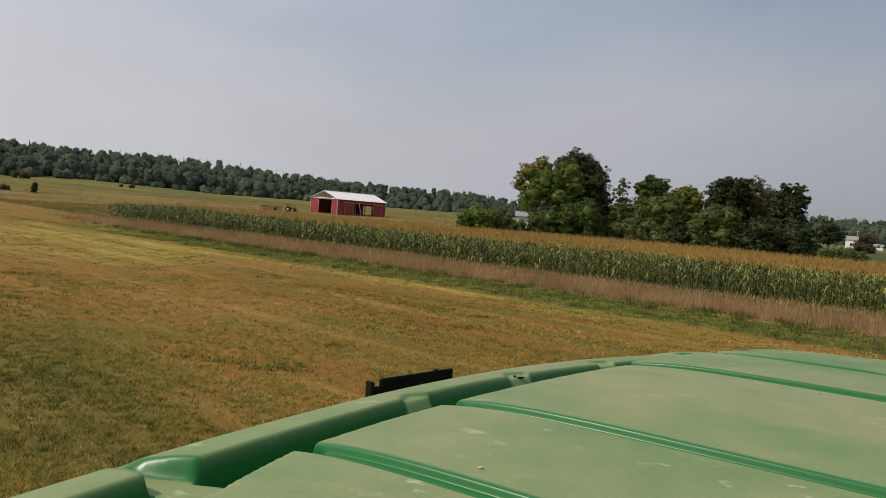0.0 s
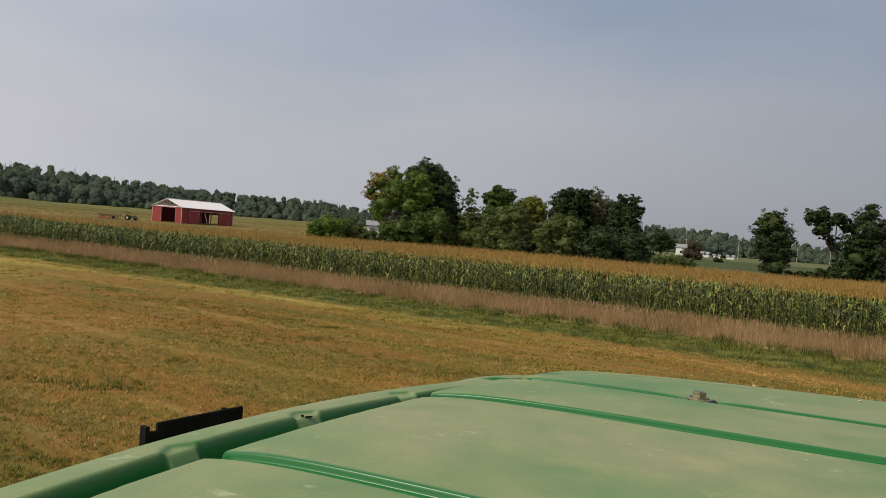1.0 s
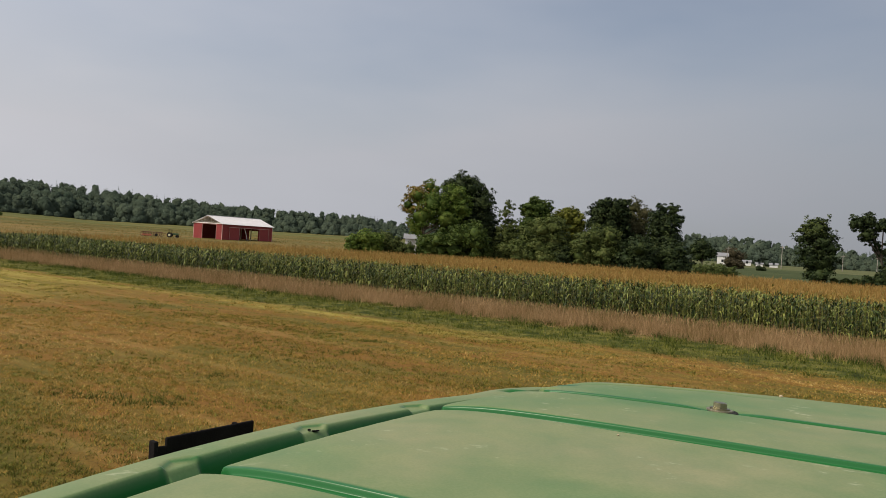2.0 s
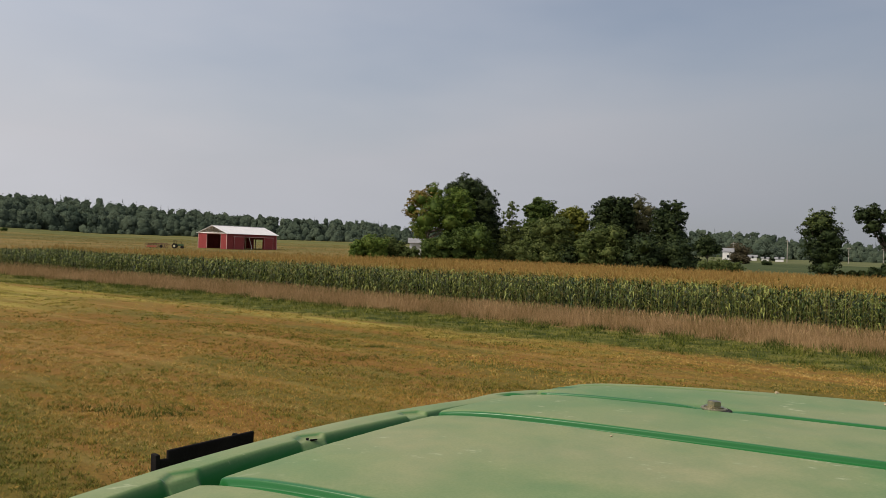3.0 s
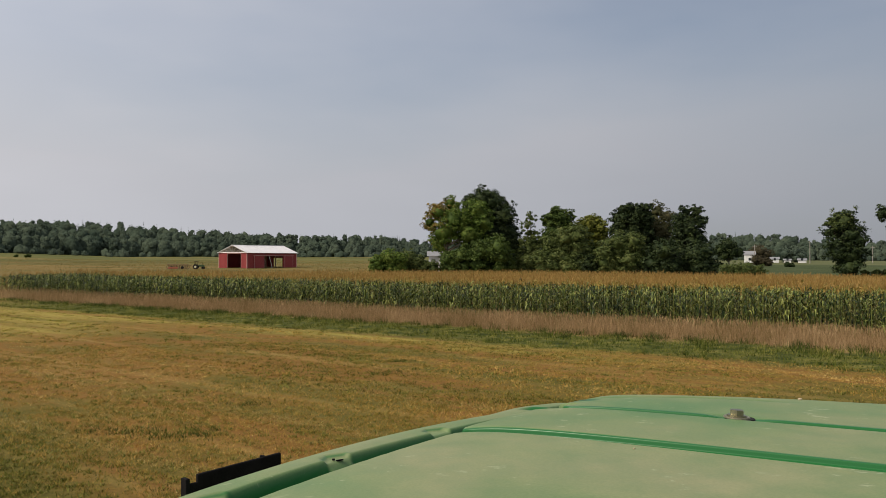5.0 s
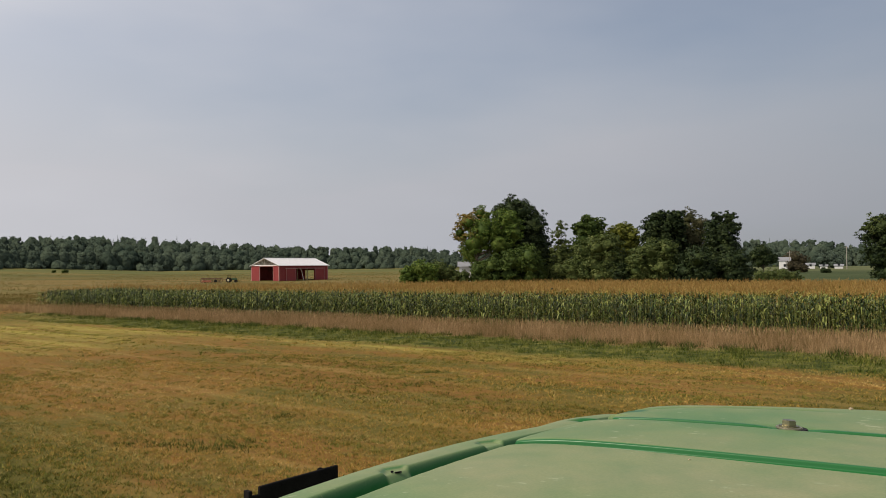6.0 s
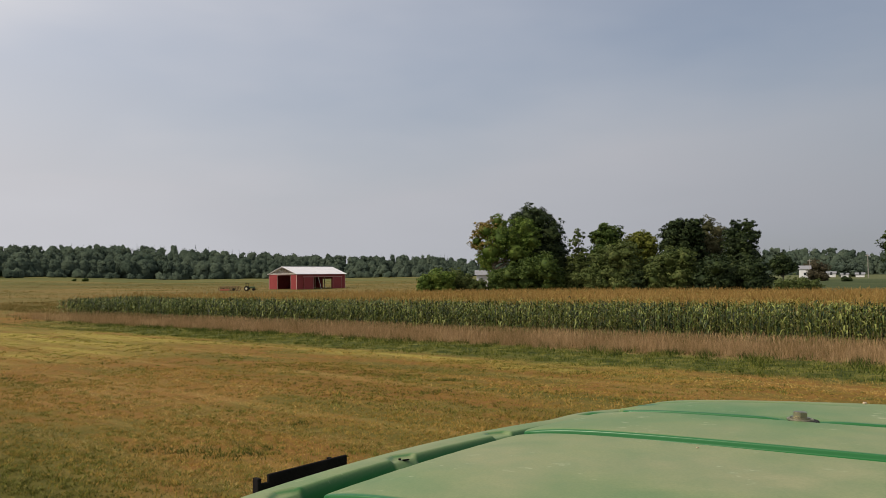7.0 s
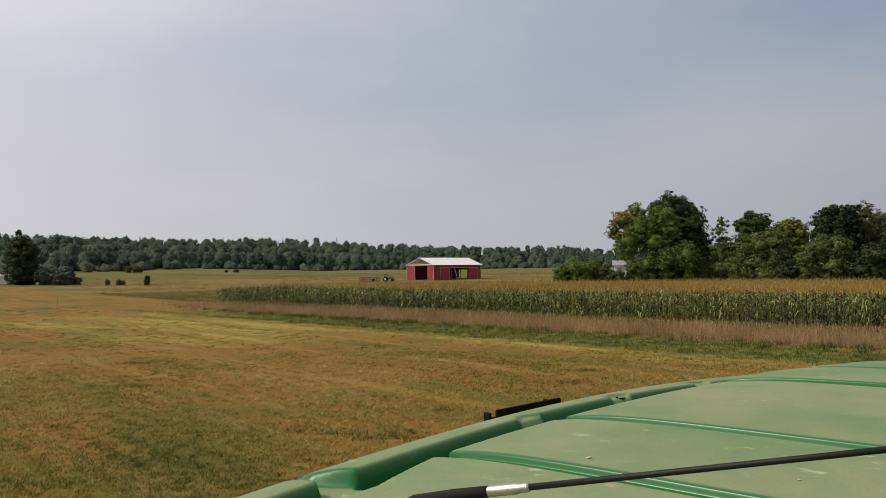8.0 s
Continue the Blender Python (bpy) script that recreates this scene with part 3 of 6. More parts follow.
def roof_height(u, v):
    """Height of the moulded roof and how dusty it is, with some shade put into that mask; u runs inwards from the rim,
    v along it.
    """
    bell = lambda x, w: np.exp(-(x / w) ** 2)                                        # noqa: E731
    ease = lambda x, a, b: (lambda k: k * k * (3 - 2 * k))(np.clip((x - a) / (b - a), 0, 1))  # noqa: E731
    u = u - 0.095 * np.clip(v - 0.22, 0, 9) ** 2          # the outline curves inwards
    dome = 3.836 + 0.0045 * ease(v, 0.692, 0.714) - np.where(v < 0.55, 0.009, 0.0075) * ((v - 0.55) / 0.5) ** 2 - 0.02 * np.clip(u - 0.9, 0, 9) ** 2
    end = np.interp(u, [-0.1, 0.0, 0.08, 0.15, 0.22, 0.32, 0.64, 1.2], [1.125, 1.125, 1.138, 1.162, 1.195, 1.235, 1.325, 1.38])
    fall = np.clip(v - end, 0, 9)
    dome = dome - 5.0 * fall ** 2 / (1 + 6 * fall) - 0.6 * np.clip(-0.25 - v, 0, 9) ** 2
    panel = dome - 0.013 * np.exp(-np.clip(u, 0, 9) / 0.06)
    dust_and_shade = np.ones_like(u)
    edge = -0.005 + 0.08 * np.clip(0.15 - v, 0, 0.3) + 0.26 * np.clip(0.015 - v, 0, 0.12)
    for at, deep, wide in RIBS:
        x = (v - at - (0.07 * (np.clip(u, -0.2, 0.8) - 0.37) if at > 0.9 else 0.028 * (np.clip(u, -0.2, 0.8) - 0.08) if at > 0.6 else 0)) / wide
        # gentle near side, floor, and a far side that ends in a steep rounded nose
        cut = ease(x, -0.019, -0.001) * (1 - 0.16 * ease(x, 0.001, 0.0125) - 0.76 * ease(x, 0.0118, 0.0162) - 0.08 * ease(x, 0.0155, 0.024))
        inside = ease(u, -0.04, -0.008)
        panel = panel - deep * cut * inside
        clean = 1.3 * ease(x, -0.001, 0.007) * (1 - ease(x, 0.0165, 0.0245)) + 0.25 * bell(x + 0.004, 0.010)
        dust_and_shade = dust_and_shade - clean * ease(u, -0.008, 0.002)
        edge = edge + (0.034 * ease(x, -0.012, 0.002) * (1 - ease(x, 0.060, 0.090)) if at > 0.9 else (0.030 if at > 0.6 else 0.019) * ease(x, -0.012, 0.002) * (1 - ease(x, 0.010, 0.018)))
    # hollow round the bolt; its shade is put in as a darker, dustless patch
    hollow = np.exp(-(((u - 0.318) / 0.034) ** 2 + ((v - 0.962) / 0.010) ** 2))
    panel = panel - 0.007 * hollow
    dust_and_shade = dust_and_shade - 0.8 * hollow
    # channel along the rim
    chan = ease(u, edge - 0.010, edge + 0.007)
    base = 3.8165 - 0.062 * (v - 0.5) ** 2 - 5.0 * fall ** 2 / (1 + 6 * fall)
    rim_top = base + 0.002 * bell(u + 0.065, 0.03) - 2.6 * np.clip(-0.062 - u, 0, 1) ** 2 - 26 * np.clip(-0.108 - u, 0, 1) ** 2
    rim_top = rim_top + 0.006 * ease(v, 0.93, 1.05)       # towards its far end the rim stands higher
    floor = base - 0.062
    lip = 0.013 * ease(v, 0.30, 0.75)                      # the channel narrows towards the far end
    inner = ease(u, -0.060 + lip, -0.034 + lip)
    rim = rim_top * (1 - inner) + floor * inner
    in_scoop = np.zeros_like(u)
    # shallow scoops in the rim's inner shoulder
    for at in SCOOPS:
        w = 1 - ease(np.abs(v - at), 0.0190, 0.0265)
        in_scoop = np.maximum(in_scoop, w)
        flat = base - 0.0042
        scoop = w * ease(u, -0.080 + 0.5 * np.abs(v - at), -0.064 + 0.5 * np.abs(v - at))
        keep = 1 - ease(u, -0.030, -0.012)
        rim = rim + (np.where(rim > flat, flat, rim) - rim) * scoop * 0.85
        rim = rim + np.clip(flat - 0.002 - rim, 0, 1) * w * keep * 0.7 * (u > -0.06)
        # thin dustless arc paints the shadow along the scoop's upper edge
        dust_and_shade = dust_and_shade - 0.8 * bell(u + 0.072 - 0.5 * np.abs(v - at), 0.0026) * (1 - ease(np.abs(v - at), 0.020, 0.034))
    # breaks in the rim: level floor, sharp near end, sloped far end
    bare = np.zeros_like(u)
    for a, b, c in GAPS:
        w = v - 0.55 * (np.clip(u, -0.1, 0.0) + 0.033)      # the sloped end runs aslant over the rim
        low = ease(v, a - 0.004, a) * (1 - ease(w, b, c)) * (ease(u, -0.08, -0.06) if a > 0.9 else ease(u, -0.125, -0.095))
        level = base - 0.016
        rim = rim + (np.minimum(rim, level) - rim) * low
        rim = rim + np.clip(level - rim, 0, 1) * (1 - ease(w, b - 0.006, b + 0.010)) * ease(v, a - 0.003, a + 0.002) * (u > (-0.06 if a > 0.9 else -0.1))
        inward = 0.045 if a > 0.9 else 0.004                # how far the sloped end reaches towards the panel
        face = ease(w, b - 0.003, b + 0.003) * (1 - ease(w, c - 0.004, c + 0.006)) * (ease(u, -0.085, -0.065) if a > 0.9 else ease(u, -0.125, -0.105)) * (u < inward)
        if a > 0.9:
            slope = level + 0.021 * ease(w, b - 0.010, c)
            rim = rim + np.clip(slope - rim, 0, 1) * ease(w, b - 0.012, b) * (1 - ease(w, c, c + 0.008)) * ease(u, -0.065, -0.045)
        bare = np.maximum(bare, face)
        bare = np.maximum(bare, bell(v - a + 0.002, 0.005) * (u < 0) * (u > (-0.07 if a > 0.9 else -0.2)))
    z = rim * (1 - chan) + panel * chan
    in_gap = sum(ease(v, a, a + 0.004) * (1 - ease(v, b - 0.004, b)) for a, b, _ in GAPS)
    # channel: clean paint, and the flank's shade put in by leaving out the dusty tone
    dust_and_shade = dust_and_shade - 1.3 * ease(u, -0.064 + lip, -0.048 + lip) * (1 - ease(u, edge - 0.001, edge + 0.006)) * (1 - np.clip(in_gap, 0, 1)) * (1 - 0.55 * in_scoop)
    dust_and_shade = np.minimum(dust_and_shade, 1 - bare)
    # groove round the corner of the far panel
    curve = v - (1.075 + 0.11 * ease(u, -0.03, 0.30))
    far = bell(curve, 0.008) * ease(u, -0.05, 0.0) * (1 - ease(u, 0.24, 0.36))
    z = z - 0.005 * far
    dust_and_shade = dust_and_shade - 0.8 * far
    return z, np.clip(dust_and_shade, 0, 1)


def build_combine():
    thing = empty("combine_harvester", pose(1.0, 0.0, 0.0), "green combine harvester, dusty ribbed plastic cab roof seen up close", "combine harvester")
    inv = thing.matrix_world.inverted()

    def own(name, bm, mat, label="", parent=None, smooth=False):
        bmesh.ops.transform(bm, matrix=inv, verts=bm.verts)
        return part(name, bm, mat, parent or thing, label, smooth)

    us = np.concatenate([np.arange(-0.19, -0.08, 0.0045), np.arange(-0.08, 0.02, 0.0023), np.arange(0.02, 0.06, 0.004), np.arange(0.06, 0.265, 0.014), np.arange(0.265, 0.398, 0.0045), np.arange(0.402, 0.495, 0.014), np.linspace(0.5, 1.75, 45)])
    fine = [np.arange(at - 0.022, at + 0.030, 0.0014) for at, _, _ in RIBS] + [np.arange(at + 0.0112 * w, at + 0.0170 * w, 0.0004) for at, _, w in RIBS] + [np.arange(a - 0.012, c + 0.012, 0.0013 if a < 0.5 else 0.002) for a, _, c in GAPS] + [np.arange(at - 0.040, at + 0.040, 0.0016) for at in SCOOPS] + [np.arange(0.94, 0.992, 0.0016)]
    vs = np.unique(np.round(np.concatenate([np.arange(-0.62, -0.36, 0.012), np.arange(-0.36, 1.36, 0.006), np.arange(1.36, 1.66, 0.012)] + fine), 4))
    vs = vs[np.concatenate([[True], np.diff(vs) > 0.00015])]
    U, W = np.meshgrid(us, vs, indexing="ij")
    W = W + skew(U, W)
    Z, dust_and_shade = roof_height(U, W)
    nu, nv = U.shape
    X = RO.x + U * RU.x + W * RV.x
    Y = RO.y + U * RU.y + W * RV.y
    top = np.stack([X - 1.0, Y, Z], -1).reshape(-1, 3)
    idx = np.arange(nu * nv).reshape(nu, nv)
    f = np.stack([idx[:-1, :-1], idx[1:, :-1], idx[1:, 1:], idx[:-1, 1:]], -1).reshape(-1, 4)
    # skirt down to the cab
    loop = np.concatenate([idx[:, 0], idx[-1, 1:], idx[-2::-1, -1], idx[0, -2:0:-1]])
    low = top[loop].copy()
    low[:, 2] = 3.56
    base = len(top)
    k = np.arange(len(loop))
    k2 = (k + 1) % len(loop)
    skirt = np.stack([loop[k], base + k, base + k2, loop[k2]], 1)
    roof = np_mesh("roof", np.vstack([top, low]), np.vstack([f, skirt]), ROOF, True, ("dust_and_shade", np.concatenate([dust_and_shade.ravel(), np.full(len(loop), 0.4)])))
    roof.parent = thing
    tagged(roof, "faded green moulded roof with pressed ribs, dusty and scuffed")

    at = lambda u, v, z: RO + u * RU + v * RV + Vector((0, 0, z))  # noqa: E731
    zz = lambda u, v: float(roof_height(np.array([u]), np.array([v]))[0][0])  # noqa: E731

    # bolt through the roof, with its washers
    bm = bmesh.new()
    z0 = zz(0.371, 0.930) - 0.0015
    disc(bm, at(0.371, 0.950, z0 + 0.0090), (0.05, 0, 1), 0.0112, 0.0088, 6, 0.0010)
    disc(bm, at(0.371, 0.950, z0 + 0.0042), (0.05, 0, 1), 0.0150, 0.0025, 24, 0.0008)
    bolt = own("bolt", bm, STEEL, "weathered zinc hexagon bolt")
    bm = bmesh.new()
    disc(bm, at(0.371, 0.950, z0 + 0.0018), (0.03, 0, 1), 0.0200, 0.003, 28, 0.001)
    own("washer", bm, plain("worn_washer", (0.32, 0.29, 0.21), 0.5, 0.9, 0.25, 90), "worn washer", bolt)
    # wider black disc below the washer, shifted a few millimetres inwards
    bm = bmesh.new()
    disc(bm, at(0.376, 0.949, z0 - 0.0005), (0, 0, 1), 0.0225, 0.003, 28, 0.001)
    own("under_disc", bm, RUBBER, "black disc under the washer, set slightly to one side", bolt)

    # small catch in a recess of the rim
    bm = bmesh.new()
    zc = zz(-0.048, 0.487)
    box(bm, (-0.006, -0.002, 0.0), (0.0038, 0.0011, 0.0016), 0.0005, Matrix.Translation(at(-0.044, 0.490, zc)) @ pose(0, 0, 0, 0, 0, 20))
    disc(bm, at(-0.050, 0.483, zc + 0.002), (0, 0, 1), 0.0020, 0.002, 8)
    own("catch", bm, BLACK, "small dark steel catch")

    # black plate on its arm beside the roof
    bm = bmesh.new()
    a, b = at(-0.240, 0.402, 0), at(-0.203, 0.555, 0)
    way = (b - a).normalized()
    out = Vector((-way.y, way.x, 0))
    m = Matrix.Translation(a) @ Matrix((way, out, (0, 0, 1))).transposed().to_4x4()
    long = (b - a).length
    box(bm, (0.020, 0.0, 3.700), (long, 0.006, 3.792), 0.0025)
    for q in bm.verts:
        q.co.z -= 0.0085 * (1 - q.co.x / long) * (q.co.z > 3.75)
    bmesh.ops.transform(bm, matrix=m, verts=bm.verts)
    plate = own("mirror_plate", bm, BLACK, "black steel plate with a notched end")
    bm = bmesh.new()
    box(bm, (0.0, -0.004, 3.700), (0.0065, 0.010, 3.782), 0.0015, m)
    box(bm, (0.005, 0.0005, 3.700), (0.022, 0.0055, 3.774), 0.0025, m)
    own("hook", bm, BLACK, "", plate)
    bm = bmesh.new()
    disc(bm, m @ Vector((long * 0.83, 0.010, 3.786)), (0, 0, 1), 0.004, 0.009, 12, 0.0008)
    own("stud", bm, BLACK, "", plate)
    bm = bmesh.new()
    box(bm, (0.06, -0.13, 3.690), (0.11, 0.004, 3.706), 0.002, m)
    own("arm", bm, BLACK, "", plate)

    # radio aerial lying low over the roof
    foot = Vector((-0.222, 0.318, 0))
    foot.z = 3.822
    p1, p2 = Vector((-0.152, 0.300, 3.8385)), Vector((0.13, 0.128, 3.911))
    way = (p2 - p1).normalized()
    bm = bmesh.new()
    tube(bm, [p1 + way * 0.034, p1 + way * 0.12, p1 + way * 0.22, p2], [0.0026, 0.0024, 0.0022, 0.0021], 12)
    whip = own("whip", bm, plain("black_sheath", (0.009, 0.009, 0.010), 0.5, vary=0.2, scale=90, gloss=0.2), "black plastic-sheathed aerial whip", smooth=True)
    bm = bmesh.new()
    tube(bm, [p1, p1 + way * 0.002, p1 + way * 0.026, p1 + way * 0.0285, p1 + way * 0.036, p1 + way * 0.038], [0.0040, 0.0046, 0.0045, 0.0038, 0.0038, 0.0030], 16)
    own("ferrule", bm, ZINC, "bare crimped metal ferrule", whip, True)
    bm = bmesh.new()
    tube(bm, [foot, foot + Vector((0.012, -0.002, 0.006)), p1 - way * 0.03, p1 + way * 0.002], [0.0036, 0.0044, 0.0049, 0.0046], 14)
    own("spring_boot", bm, RUBBER, "black rubber boot", whip, True)

    # crumbs of grain and dirt
    for n, (u, v, s) in enumerate(((0.172, 0.064, 0.0017), (0.425, 1.235, 0.0027), (0.60, 1.235, 0.0024), (0.36, 0.10, 0.0012), (0.30, 0.66, 0.0012))):
        bm = bmesh.new()
        bmesh.ops.create_icosphere(bm, subdivisions=2, radius=s)
        rnd = random.Random(n)
        for q in bm.verts:
            q.co = Vector((q.co.x * 1.5, q.co.y, q.co.z * 0.8)) * rnd.uniform(0.8, 1.15)
        bmesh.ops.translate(bm, verts=bm.verts, vec=at(u, v, zz(u, v) + s * 0.6))
        ob = part("crumb", bm, PEBBLE, None)
        tagged(ob, "pale crumb of chaff lying on the dusty green roof", "crumb", "crumbs on the roof")

    # cab and running gear below the roof
    turn = Matrix((RU, RV, (0, 0, 1))).transposed().to_4x4()
    cabm = Matrix.Translation(RO) @ turn
    for lo, hi in (((-0.08, -0.5, 1.75), (1.64, 1.54, 2.05)), ((-0.05, -0.47, 3.40), (1.61, 1.51, 3.58))):
        bm = bmesh.new()
        box(bm, lo, hi, 0.03, cabm)
        own("cab_frame", bm, GREEN_PAINT, "green painted cab frame")
    for u in (-0.03, 1.50):
        for v in (-0.45, 1.40):
            bm = bmesh.new()
            box(bm, (u, v, 2.0), (u + 0.09, v + 0.09, 3.45), 0.02, cabm)
            own("cab_post", bm, GREEN_PAINT)
    for lo, hi in (((0.08, -0.42, 2.04), (1.48, -0.40, 3.42)), ((0.08, 1.44, 2.04), (1.48, 1.46, 3.42)), ((-0.01, -0.34, 2.04), (0.01, 1.38, 3.42)), ((1.54, -0.34, 2.04), (1.56, 1.38, 3.42))):
        bm = bmesh.new()
        box(bm, lo, hi, 0.0, cabm)
        own("cab_window", bm, DARK_GLASS, "dark tinted cab glass")
    bm = bmesh.new()
    box(bm, (-0.55, -4.2, 1.0), (2.11, -0.66, 2.9), 0.12, cabm)
    box(bm, (-0.3, -0.7, 0.85), (1.86, 1.2, 1.77), 0.08, cabm)
    own("body", bm, GREEN_PAINT, "green painted sheet-metal body")
    for u, v, r, w in ((-0.75, 0.2, 0.85, 0.6), (2.31, 0.2, 0.85, 0.6), (-0.5, -3.3, 0.6, 0.4), (2.06, -3.3, 0.6, 0.4)):
        c = cabm @ Vector((u, v, r))
        c.z = r + float(land(c.x, c.y)) - 0.02
        bm = bmesh.new()
        disc(bm, c, RU, r, w, 40, 0.08)
        wheel = own("wheel", bm, RUBBER, "black rubber tyre")
        bm = bmesh.new()
        disc(bm, c, RU, r * 0.52, w + 0.03, 28, 0.03)
        own("rim", bm, YELLOW, "yellow wheel rim", wheel)


build_combine()


# ---- the open-gabled red barn ----
def build_barn():
    corner = Vector((-3.65, 206.5, 0))
    corner.z = float(land(corner.x, corner.y)) - 0.05
    gx, lx = Vector((-0.682, 0.731, 0)), Vector((0.731, 0.682, 0))     # along the gable, along the long side
    W, L, H, RISE, T = 10.1, 16.6, 3.85, 1.85, 0.14
    m = Matrix.Translation(corner) @ Matrix((gx, lx, (0, 0, 1))).transposed().to_4x4()
    barn = empty("barn", m, "red steel pole barn with white roof and open truss gable", "barn")

    def panel_wall(name, along, length, off, openings, label=""):
        """A ribbed steel wall on x (along=0) or y (along=1), with openings (from, to, top)."""
        spans, x = [], 0.0
        for a, b, top in openings:
            spans += [(x, a, 0.0, H), (a, b, top, H)]
            x = b
        spans.append((x, length, 0.0, H))
        wall = None
        for a, b, lo, hi in spans:
            if b - a < 0.05:
                continue
            bm = bmesh.new()
            if along == 0:
                box(bm, (a, off, lo), (b, off + T, hi))
            else:
                box(bm, (off, a, lo), (off + T, b, hi))
            # standing ribs of the steel sheet
            for n in range(int((b - a) / 0.46)):
                c = a + 0.23 + n * 0.46
                for side in (-0.02, T):
                    if along == 0:
                        box(bm, (c - 0.02, off + side, lo + 0.02), (c + 0.02, off + side + 0.02, hi - 0.02))
                    else:
                        box(bm, (off + side, c - 0.02, lo + 0.02), (off + side + 0.02, c + 0.02, hi - 0.02))
            ob = part(name if wall is None else "wall_panel", bm, BARN_RED, barn if wall is None else wall, label if wall is None else "")
            wall = wall or ob
        return wall

    panel_wall("gable_wall", 0, W, 0.0, [(2.1, 7.0, 3.62)], "red ribbed steel gable wall")
    panel_wall("gable_wall", 0, W, L - T, [(4.9, 8.2, 2.6)], "red ribbed steel gable wall with a back opening")
    side = panel_wall("side_wall", 1, L, -0.001, [(5.5, 12.0, 3.05)], "red ribbed steel side wall with a wide opening")
    panel_wall("side_wall", 1, L, W - T + 0.001, [(9.2, 14.2, 3.0)], "red ribbed steel side wall")
    # sliding doors pushed open along their track
    for a, b in ((2.2, 5.4), (12.1, 15.2)):
        bm = bmesh.new()
        box(bm, (-0.16, a, 0.1), (-0.08, b, 3.05), 0.01)
        door = part("sliding_door", bm, BARN_RED, barn, "red steel sliding door pushed open")
        for y in (a, b - 0.06):
            bm = bmesh.new()
            box(bm, (-0.175, y, 0.1), (-0.161, y + 0.06, 3.05))
            part("door_edge", bm, TRIM_RED, door)
    bm = bmesh.new()
    box(bm, (-0.20, 2.0, 3.08), (-0.06, 15.4, 3.2), 0.01)
    part("door_track", bm, TRIM_RED, barn)
    for x, y in ((-0.05, -0.05), (W - 0.1, -0.05), (-0.05, L - 0.1), (W - 0.1, L - 0.1)):
        bm = bmesh.new()
        box(bm, (x, y, 0), (x + 0.15, y + 0.15, H), 0.01)
        part("corner_trim", bm, TRIM_RED, barn)
    bm = bmesh.new()
    for x in (2.03, 7.0):
        box(bm, (x, -0.03, 0), (x + 0.07, 0.16, 3.62))
    box(bm, (2.03, -0.03, 3.62), (7.07, 0.16, 3.69))
    part("door_frame", bm, TRIM_RED, barn)
    bm = bmesh.new()
    box(bm, (-0.1, -0.06, H - 0.1), (W + 0.1, 0.02, H + 0.12))
    part("gable_beam", bm, TRIM_WHITE, barn)
    # roof sheets with standing seams
    for s in (0, 1):
        bm = bmesh.new()
        eave, ridge = (-0.35, H - 0.08), (W / 2, H + RISE)
        if s:
            eave = (W + 0.35, H - 0.08)
        q = [Vector((eave[0], -0.35, eave[1])), Vector((ridge[0], -0.35, ridge[1])), Vector((ridge[0], L + 0.35, ridge[1])), Vector((eave[0], L + 0.35, eave[1]))]
        lowv = [bm.verts.new(p) for p in q]
        highv = [bm.verts.new(p + Vector((0, 0, 0.06))) for p in q]
        bm.faces.new(lowv)
        bm.faces.new(highv[::-1])
        for k in range(4):
            bm.faces.new((lowv[k], lowv[(k + 1) % 4], highv[(k + 1) % 4], highv[k]))
        sheet = part("roof_sheet", bm, BARN_ROOF, barn, "white steel roof sheet")
        bm = bmesh.new()
        for n in range(36):
            y = -0.3 + n * (L + 0.6) / 35
            box(bm, (0, -0.015, 0.06), ((Vector((ridge[0], 0, ridge[1])) - Vector((eave[0], 0, eave[1]))).length, 0.015, 0.085), 0,
                Matrix.Translation((eave[0], y, eave[1])) @ Matrix.Rotation(-math.atan2(ridge[1] - eave[1], ridge[0] - eave[0]), 4, "Y"))
        part("roof_seams", bm, BARN_ROOF, sheet)
    bm = bmesh.new()
    box(bm, (W / 2 - 0.2, -0.36, H + RISE + 0.03), (W / 2 + 0.2, L + 0.36, H + RISE + 0.1), 0.01)
    part("ridge_cap", bm, BARN_ROOF, barn)
    # rake boards and trusses
    slope = math.atan2(RISE, W / 2)
    for y in [-0.1] + [0.6 + 2.4 * n for n in range(7)]:
        bm = bmesh.new()
        def stick(a, b, w=0.05):
            tube(bm, [(a[0], y, a[1]), (b[0], y, b[1])], w, 4)
        top = lambda x: H + RISE * (1 - abs(x - W / 2) / (W / 2)) - 0.1  # noqa: E731
        stick((0, H), (W, H), 0.08)
        stick((0, H), (W / 2, top(W / 2)), 0.08)
        stick((W, H), (W / 2, top(W / 2)), 0.08)
        xs = [W * k / 8 for k in range(9)]
        for n, x in enumerate(xs[1:-1], 1):
            stick((x, H), (x, top(x)), 0.045)
            if n < 4:
                stick((x, top(x)), (xs[n + 1], H), 0.045)
            elif n > 4:
                stick((x, top(x)), (xs[n - 1], H), 0.045)
        part("truss", bm, TRIM_WHITE if y < 0 else LUMBER, barn, "white painted open gable truss" if y < 0 else "bare wooden truss")
    for x in (3.3, 6.8):
        for y in (4.5, 8.5, 12.5):
            bm = bmesh.new()
            box(bm, (x, y, 0), (x + 0.18, y + 0.18, H + 0.1))
            part("inner_post", bm, LUMBER, barn)
    bm = bmesh.new()
    box(bm, (T, T, 0.03), (W - T, L - T, 0.07))
    part("dirt_floor", bm, SHED_DARK, barn)
    # stacked dark implements inside, and a leaning pale beam
    stack = empty("stored_wagon", m @ pose(5.4, 7.0, 0.07), "dark farm wagon stored inside the red barn", "wagon")
    bm = bmesh.new()
    box(bm, (-1.2, -1.4, 0.7), (1.2, 1.8, 1.6), 0.05)
